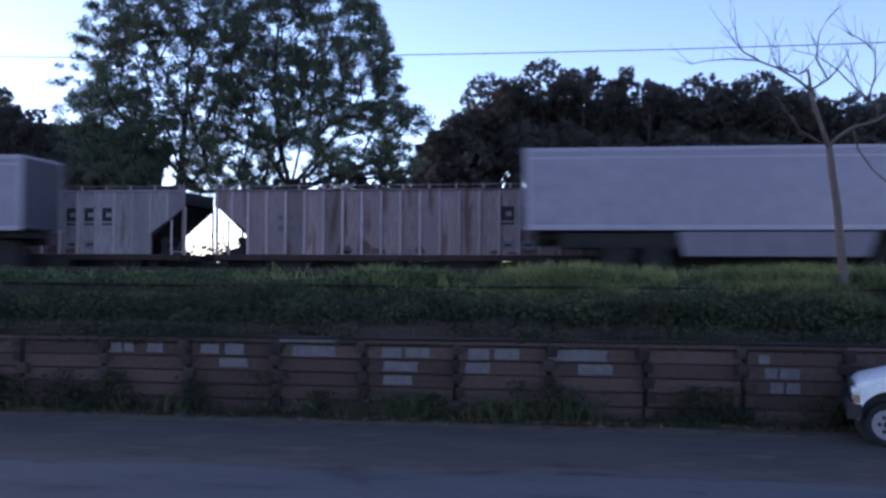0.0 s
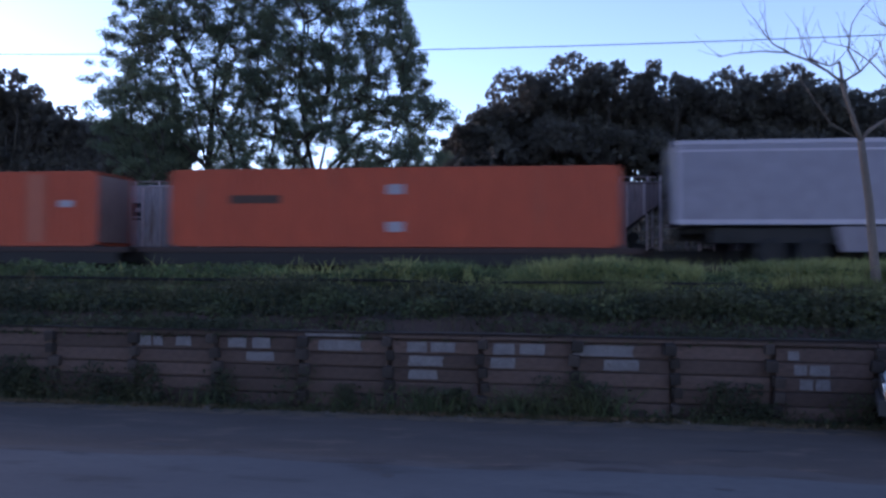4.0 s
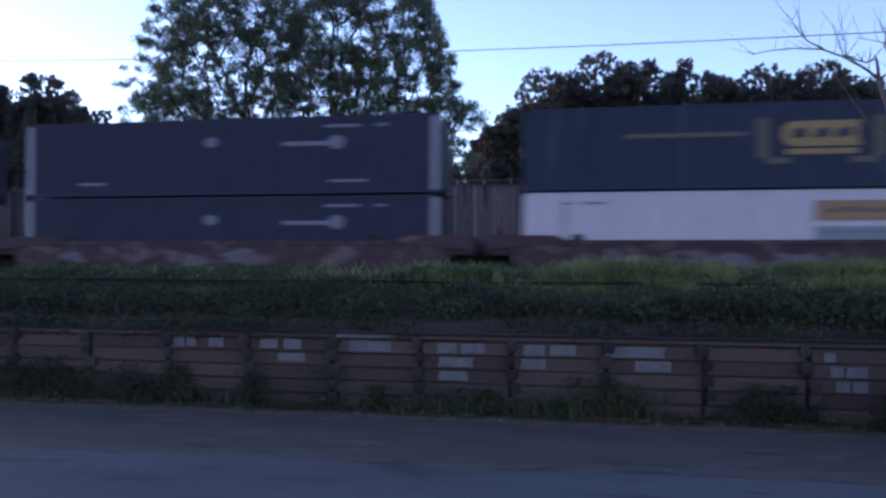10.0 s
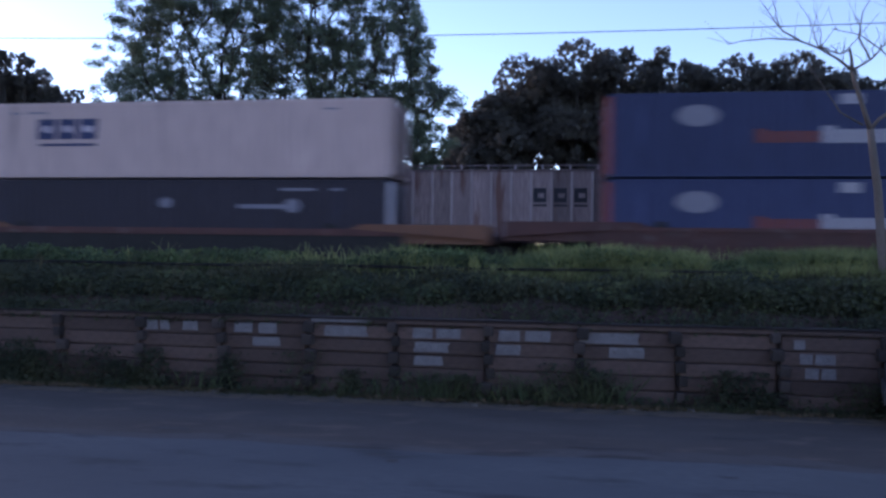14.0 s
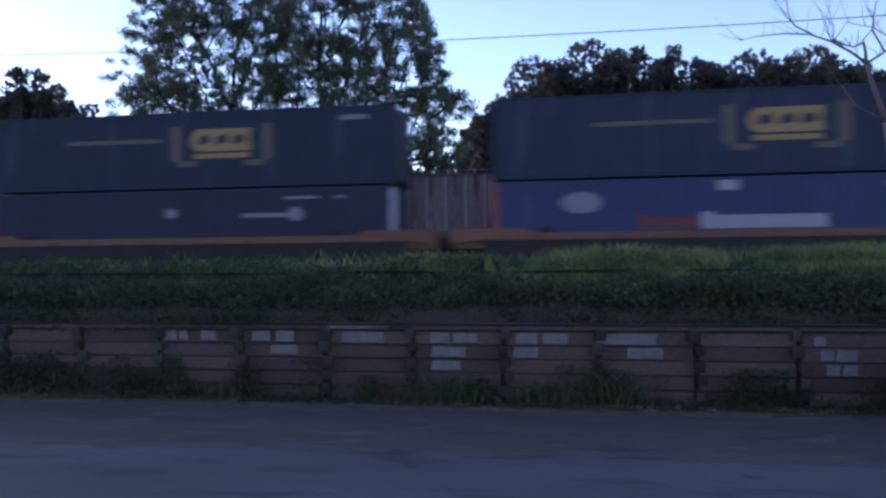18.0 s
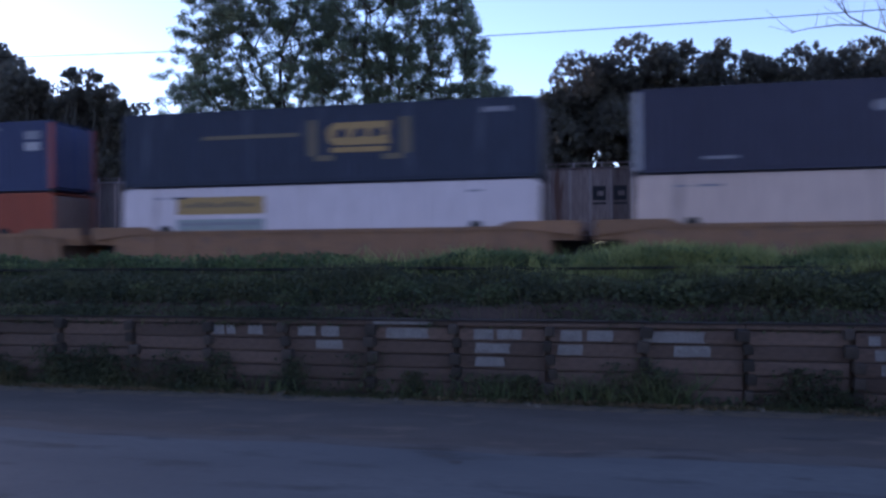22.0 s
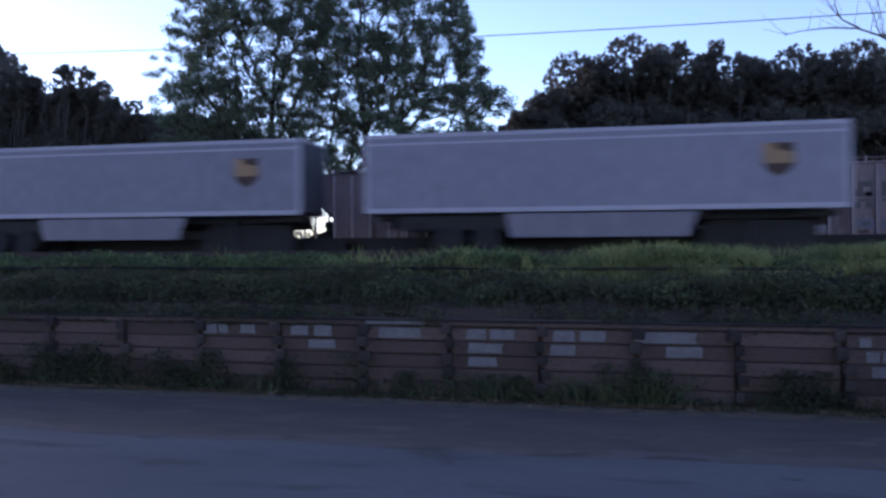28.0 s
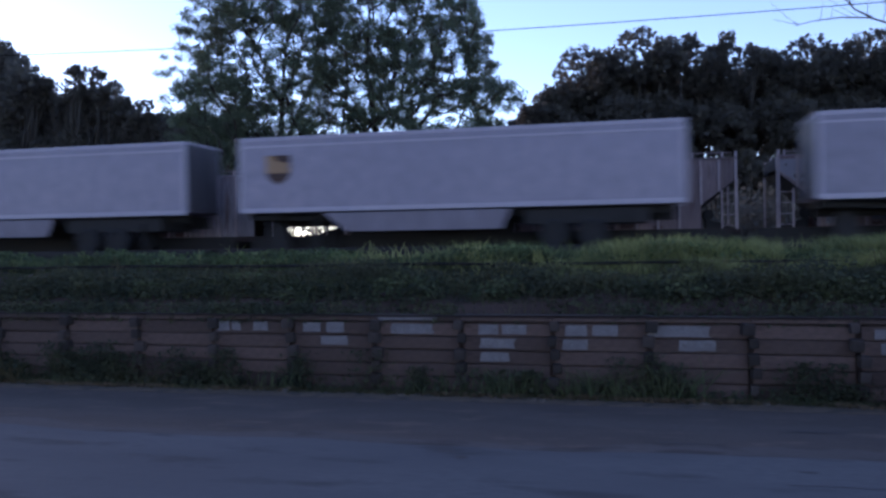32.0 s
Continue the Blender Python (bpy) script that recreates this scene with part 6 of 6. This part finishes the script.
# ---------------------------------------------------------------- plants of the bank and the wall foot
def build_plants():
    rng = np.random.default_rng(7)

    def ground_z(xy):
        return bank_height(xy[:, 0], xy[:, 1]) - 0.03

    # bright grass on the top of the bank
    n = 42000
    xy = np.c_[rng.uniform(-27, 15, n), rng.uniform(18.4, 23.5, n)]
    lush = 0.75 + 0.25 * np.sin(xy[:, 0] * 0.8 + 1) * np.sin(xy[:, 0] * 0.31) + 0.15 * np.sin(xy[:, 0] * 2.3 + xy[:, 1])
    lush += 0.5 * np.array([noise.noise(Vector((x * 0.7, y * 0.5, 2.0))) for x, y in xy])
    hgt = 0.52 * np.clip(lush, 0.35, 1.45) * np.interp(xy[:, 0], [-10, 2], [0.6, 1.05])
    tagged(part("grass", blades("grass", xy, ground_z(xy), hgt, L_GRASS, rng, 0.013)), "tall green grass on top of the bank", "grass", kind="stuff")
    n = 34000
    xy = np.c_[rng.uniform(-27, 15, n), rng.uniform(18.2, 21.5, n)]
    zz = ground_z(xy) + rng.uniform(0.02, 0.46, n) * (0.8 + 0.3 * np.sin(xy[:, 0] * 1.3))
    tagged(part("weeds", leaves("weeds", np.c_[xy, zz], 0.07, L_GRASS, rng=rng, flat=0.5, aspect=0.5)), "leafy green weeds among the grass", "weeds", kind="stuff")
    n = 36000
    xy = np.c_[rng.normal(6.0, 4.5, n), rng.uniform(18.3, 22.0, n)]
    patch = np.sin(xy[:, 0] * 1.1 + 0.6) + 0.6 * np.sin(xy[:, 0] * 2.7 + xy[:, 1]) > -0.2
    xy = xy[patch]
    tagged(part("pale_grass", blades("pale_grass", xy, ground_z(xy), 0.58, L_PALEGRASS, rng, 0.014)), "pale yellow-green seeding grass on the bank", "grass", kind="stuff")
    n = 19000
    xy = np.c_[rng.normal(5.5, 3.6, n), 16.2 + 2.4 * rng.beta(2.2, 1.1, n)]
    xy = xy[np.array([noise.noise(Vector((x * 0.6, y * 0.9, 9.1))) for x, y in xy]) > -0.12]
    tagged(part("slope_pale_grass", blades("slope_pale_grass", xy, ground_z(xy), 0.3, L_PALEGRASS, rng, 0.01, 0.7)), "yellowish grass running down the slope", "grass", kind="stuff")
    # tall uneven tufts along the top
    r = random.Random(31)
    rows, hs = [], []
    for q in range(150):
        k = r.randint(25, 80)
        rows.append(np.c_[(r.uniform(-4, 14) if q % 4 else r.uniform(-26, -4)) + rng.normal(0, r.uniform(0.08, 0.35), k), r.uniform(18.3, 22.5) + rng.normal(0, 0.15, k)])
        hs.append(np.full(k, r.uniform(0.3, 0.6) if q % 4 else r.uniform(0.2, 0.42)))
    xy = np.concatenate(rows)
    tagged(part("grass_tufts", blades("grass_tufts", xy, ground_z(xy), np.concatenate(hs), L_PALEGRASS, rng, 0.011, 0.45)), "tall seeding grass tufts on the bank", "grass", kind="stuff")
    # dark creepers and scrub on the slope, thin and earthy just above the wall
    n = 90000
    xy = np.c_[rng.uniform(-25, 13, n), 14.7 + 3.7 * rng.beta(2.3, 1.25, n)]
    clump = np.array([noise.noise(Vector((x * 0.55, y * 0.9, 0.3))) + 0.5 * noise.noise(Vector((x * 1.7, y * 2.0, 7.3))) for x, y in xy])
    keep = clump > rng.uniform(-0.75, 0.05, n)
    keep &= (xy[:, 1] > 15.5) | (rng.uniform(0, 1, n) < np.interp(xy[:, 0], [-9, -5], [0.55, 0.16]))
    xy, clump = xy[keep], clump[keep]
    zz = ground_z(xy) + rng.uniform(0, 1, len(xy)) ** 1.2 * (0.08 + 0.6 * np.clip(clump + 0.3, 0, 1)) * np.interp(xy[:, 1], [14.7, 15.6, 16.6, 17.4, 18.1], [0.3, 0.7, 1, 0.35, 0.1])
    tagged(part("creepers", leaves("creepers", np.c_[xy, zz], 0.045, L_WEED, rng=rng, flat=0.4, aspect=0.6)), "dark leafy creepers covering the slope", "creepers", kind="stuff")
    n = 6500
    xy = np.c_[rng.uniform(-25, 13, n), 15.5 + 2.75 * rng.beta(1.8, 1.2, n)]
    hum = np.array([noise.noise(Vector((x * 0.8, y * 0.8, 4.4))) for x, y in xy])
    xy, hum = xy[hum > -0.15], hum[hum > -0.15]
    tagged(part("slope_grass", blades("slope_grass", xy, ground_z(xy), (0.25 + 0.4 * np.clip(hum, 0, 1)) * np.interp(xy[:, 1], [16.3, 17.9], [1, 0.25]), L_WEED, rng, 0.01, 0.5)), "dark rough grass on the slope", "grass", kind="stuff")
    n = 2600
    xy = np.c_[rng.uniform(-20, 12, n), rng.normal(14.6, 0.16, n)]
    low = np.sin(xy[:, 0] * 1.3) + np.sin(xy[:, 0] * 3.1 + 1) > -0.9
    xy = xy[low]
    tagged(part("wall_top_grass", blades("wall_top_grass", xy, np.full(len(xy), 1.2), 0.17, L_WEED, rng, 0.012, 0.8)), "straggling grass along the top of the wall", "grass", kind="stuff")
    n = 2600
    xy = np.c_[rng.uniform(-20, 12, n), rng.uniform(14.6, 18, n)]
    tagged(part("dry_stalks", blades("dry_stalks", xy, ground_z(xy), 0.5, L_DRY, rng, 0.008)), "dry pale stalks on the slope", "dry grass", kind="stuff")
    # leafy hummocks on the slope and its crest
    r = random.Random(77)
    for name, leaf, count, lo, hi, label in (("bank_bushes", L_BUSH, 84, 15.8, 17.0, "leafy green bushes in hummocks on the bank"), ("dark_bushes", L_WEED, 90, 15.5, 16.6, "dark leafy bushes on the slope")):
        rows = []
        for q in range(count):
            # left of x = -11 only dark leaves, standing in for tree shade
            cx, cy, cr = r.uniform(-25 if leaf == L_WEED else -11, 13), r.uniform(lo, hi), r.uniform(0.25, 0.75)
            tall = r.uniform(0.45, 0.85) if cy < 16.3 else 0.2 / cr
            k = int(900 * cr * cr) + 60
            d = rng.normal(size=(k, 3))
            d /= np.linalg.norm(d, axis=1)[:, None]
            d[:, 2] = np.abs(d[:, 2])
            p = d * (cr * rng.uniform(0.7, 1.1, k))[:, None] * np.array([1.25, 0.9, tall]) + np.array([cx, cy, 0])
            p[:, 2] += ground_z(p[:, :2]) + 0.02
            rows.append(p)
        tagged(part(name, leaves(name, np.concatenate(rows), 0.052, leaf, rng=rng, flat=0.35, aspect=0.62)), label, "bushes", kind="stuff")
    # tall yellowish stalks in clumps
    rows = []
    for q in range(46):
        k = r.randint(14, 40)
        rows.append(np.c_[r.uniform(1, 12) + rng.normal(0, 0.16, k), r.uniform(15.2, 18.2) + rng.normal(0, 0.12, k)])
    xy = np.concatenate(rows)
    tagged(part("stalk_clumps", blades("stalk_clumps", xy, ground_z(xy), 0.36, L_DRY, rng, 0.009, 0.6)), "yellowish stalks in clumps on the slope", "dry grass", kind="stuff")
    # fallen leaves in drifts along the foot of the wall
    rows = []
    for q in range(60):
        k, cx, w = r.randint(10, 120), r.uniform(-19, 9), r.uniform(0.08, 0.4)
        rows.append(np.c_[cx + rng.normal(0, w, k), 13.72 + r.uniform(-0.06, 0.12) + rng.normal(0, 0.05, k), 0.02 + rng.uniform(0, 0.05, k)])
    tagged(part("fallen_leaves", leaves("fallen_leaves", np.concatenate(rows), 0.03, L_FALLEN, rng=rng, flat=0.8, aspect=0.6)), "brown fallen leaves in drifts by the wall", "leaf litter", kind="stuff")
    # weeds at the wall foot, in uneven tufts
    r, rng = random.Random(3), np.random.default_rng(88)
    x, tuft, dry, leafy, th, dh = -17.0, [], [], [], [], []
    while x < 9:
        h = r.uniform(0.1, 0.4) * (1.6 if -5 < x < 0.6 else 1.0)
        nb, w = r.randint(12, 45), r.uniform(0.12, 0.45)
        if r.random() < (0.4 if -5 < x < 0.6 else 0.15):
            h, nb = r.uniform(0.42, 0.7), 90
        xy = np.c_[x + rng.normal(0, w, nb), 14.02 + rng.uniform(-0.22, 0.12, nb)]
        (tuft if r.random() < (0.8 if -5 < x < 0.6 else 0.55) else dry).append(np.c_[xy, np.full(nb, h)])
        if r.random() < 0.8:
            leafy.append(np.c_[x + rng.normal(0, w, nb), 14.02 + rng.uniform(-0.2, 0.12, nb), rng.uniform(0.02, h * 0.9, nb)])
        x += r.uniform(0.35, 1.0) if -5 < x < 0.6 else r.uniform(0.5, 1.6)
    for name, rows, material, label in (("wall_foot_grass", tuft, L_BUSH, "green grass tufts at the foot of the wall"), ("wall_foot_dry_grass", dry, L_DRY, "dry yellowish grass tufts at the foot of the wall")):
        q = np.concatenate(rows)
        tagged(part(name, blades(name, q[:, :2], np.zeros(len(q)), q[:, 2], material, rng, 0.011, 0.75)), label, "grass", kind="stuff")
    tagged(part("wall_foot_weeds", leaves("wall_foot_weeds", np.concatenate(leafy), 0.06, L_WEED, rng=rng, aspect=0.55)), "leafy green weeds at the foot of the wall", "weeds", kind="stuff")
    drape = []
    for q in range(54):
        k, x, w = r.randint(90, 320), r.uniform(-18, 10) if q % 3 == 0 else r.uniform(-18, -5), r.uniform(0.15, 0.6)
        d = rng.uniform(0, 1, k)
        drape.append(np.c_[x + rng.normal(0, 1, k) * w, 14.68 - 0.42 * d, 1.48 - 0.2 * d ** 2 + rng.uniform(-0.08, 0.1, k)])
    tagged(part("wall_top_creepers", leaves("wall_top_creepers", np.concatenate(drape), 0.04, L_WEED, rng=rng, aspect=0.6)), "dark creepers hanging over the top of the wall", "creepers", kind="stuff")
    vines = []
    for q in range(84):
        k, x, w, h = r.randint(160, 520), r.uniform(-17, 9) if q < 34 else r.uniform(-19, -8), r.uniform(0.15, 0.55), r.uniform(0.3, 0.85)
        u = rng.uniform(0, 1, k) ** 1.4
        vines.append(np.c_[x + rng.normal(0, 1, k) * w * (1 - 0.6 * u), 14.08 + rng.uniform(-0.1, 0.12, k), u * h])
    tagged(part("wall_vines", leaves("wall_vines", np.concatenate(vines), 0.036, L_WEED, rng=rng, aspect=0.6)), "dark leafy weeds climbing the lower wall", "weeds", kind="stuff")
    n = 9000
    xy = np.c_[rng.uniform(-18, 9, n), rng.normal(13.85, 0.1, n)]
    tagged(part("verge_grass", blades("verge_grass", xy, np.zeros(n), 0.08, L_DRY, rng, 0.008, 0.7)), "short dry grass along the edge of the asphalt", "dry grass", kind="stuff")


# ---------------------------------------------------------------- build
build_wall()
hopper(5.22, 21.7, 1.39, 1.4, 5.2, 4.95, 8.4, "weathered pinkish-grey ribbed hopper wagon, parked", M_FADED)
hopper(-13.0, 3.81, 1.35, 1.29, 5.1, 5.0, -1.33, "weathered pinkish-grey ribbed hopper wagon with dark block marks, parked", M_INK)
hopper(-30.9, -14.37, 1.4, 1.46, 5.3, 5.1, -19.55, "pale grey ribbed hopper wagon with rusty sloping end, parked", M_INK, sheet=M_HOPPALE)
hopper(-48.9, -32.0, 1.4, 1.4, 5.3, 4.9, -37.0, "weathered pinkish-grey ribbed hopper wagon, parked", M_FADED)
build_train()
bare_tree()
wire_and_pipe()
pickup()
build_trees()
scrub_belt()
build_plants()


# ---------------------------------------------------------------- what moves
def motions():
    for thing, x, y, z in MOVING:
        walk(thing, [(0.0, pose(x, y, z)), (32.0, pose(x - SPEED * 32.0, y, z))])


motions()
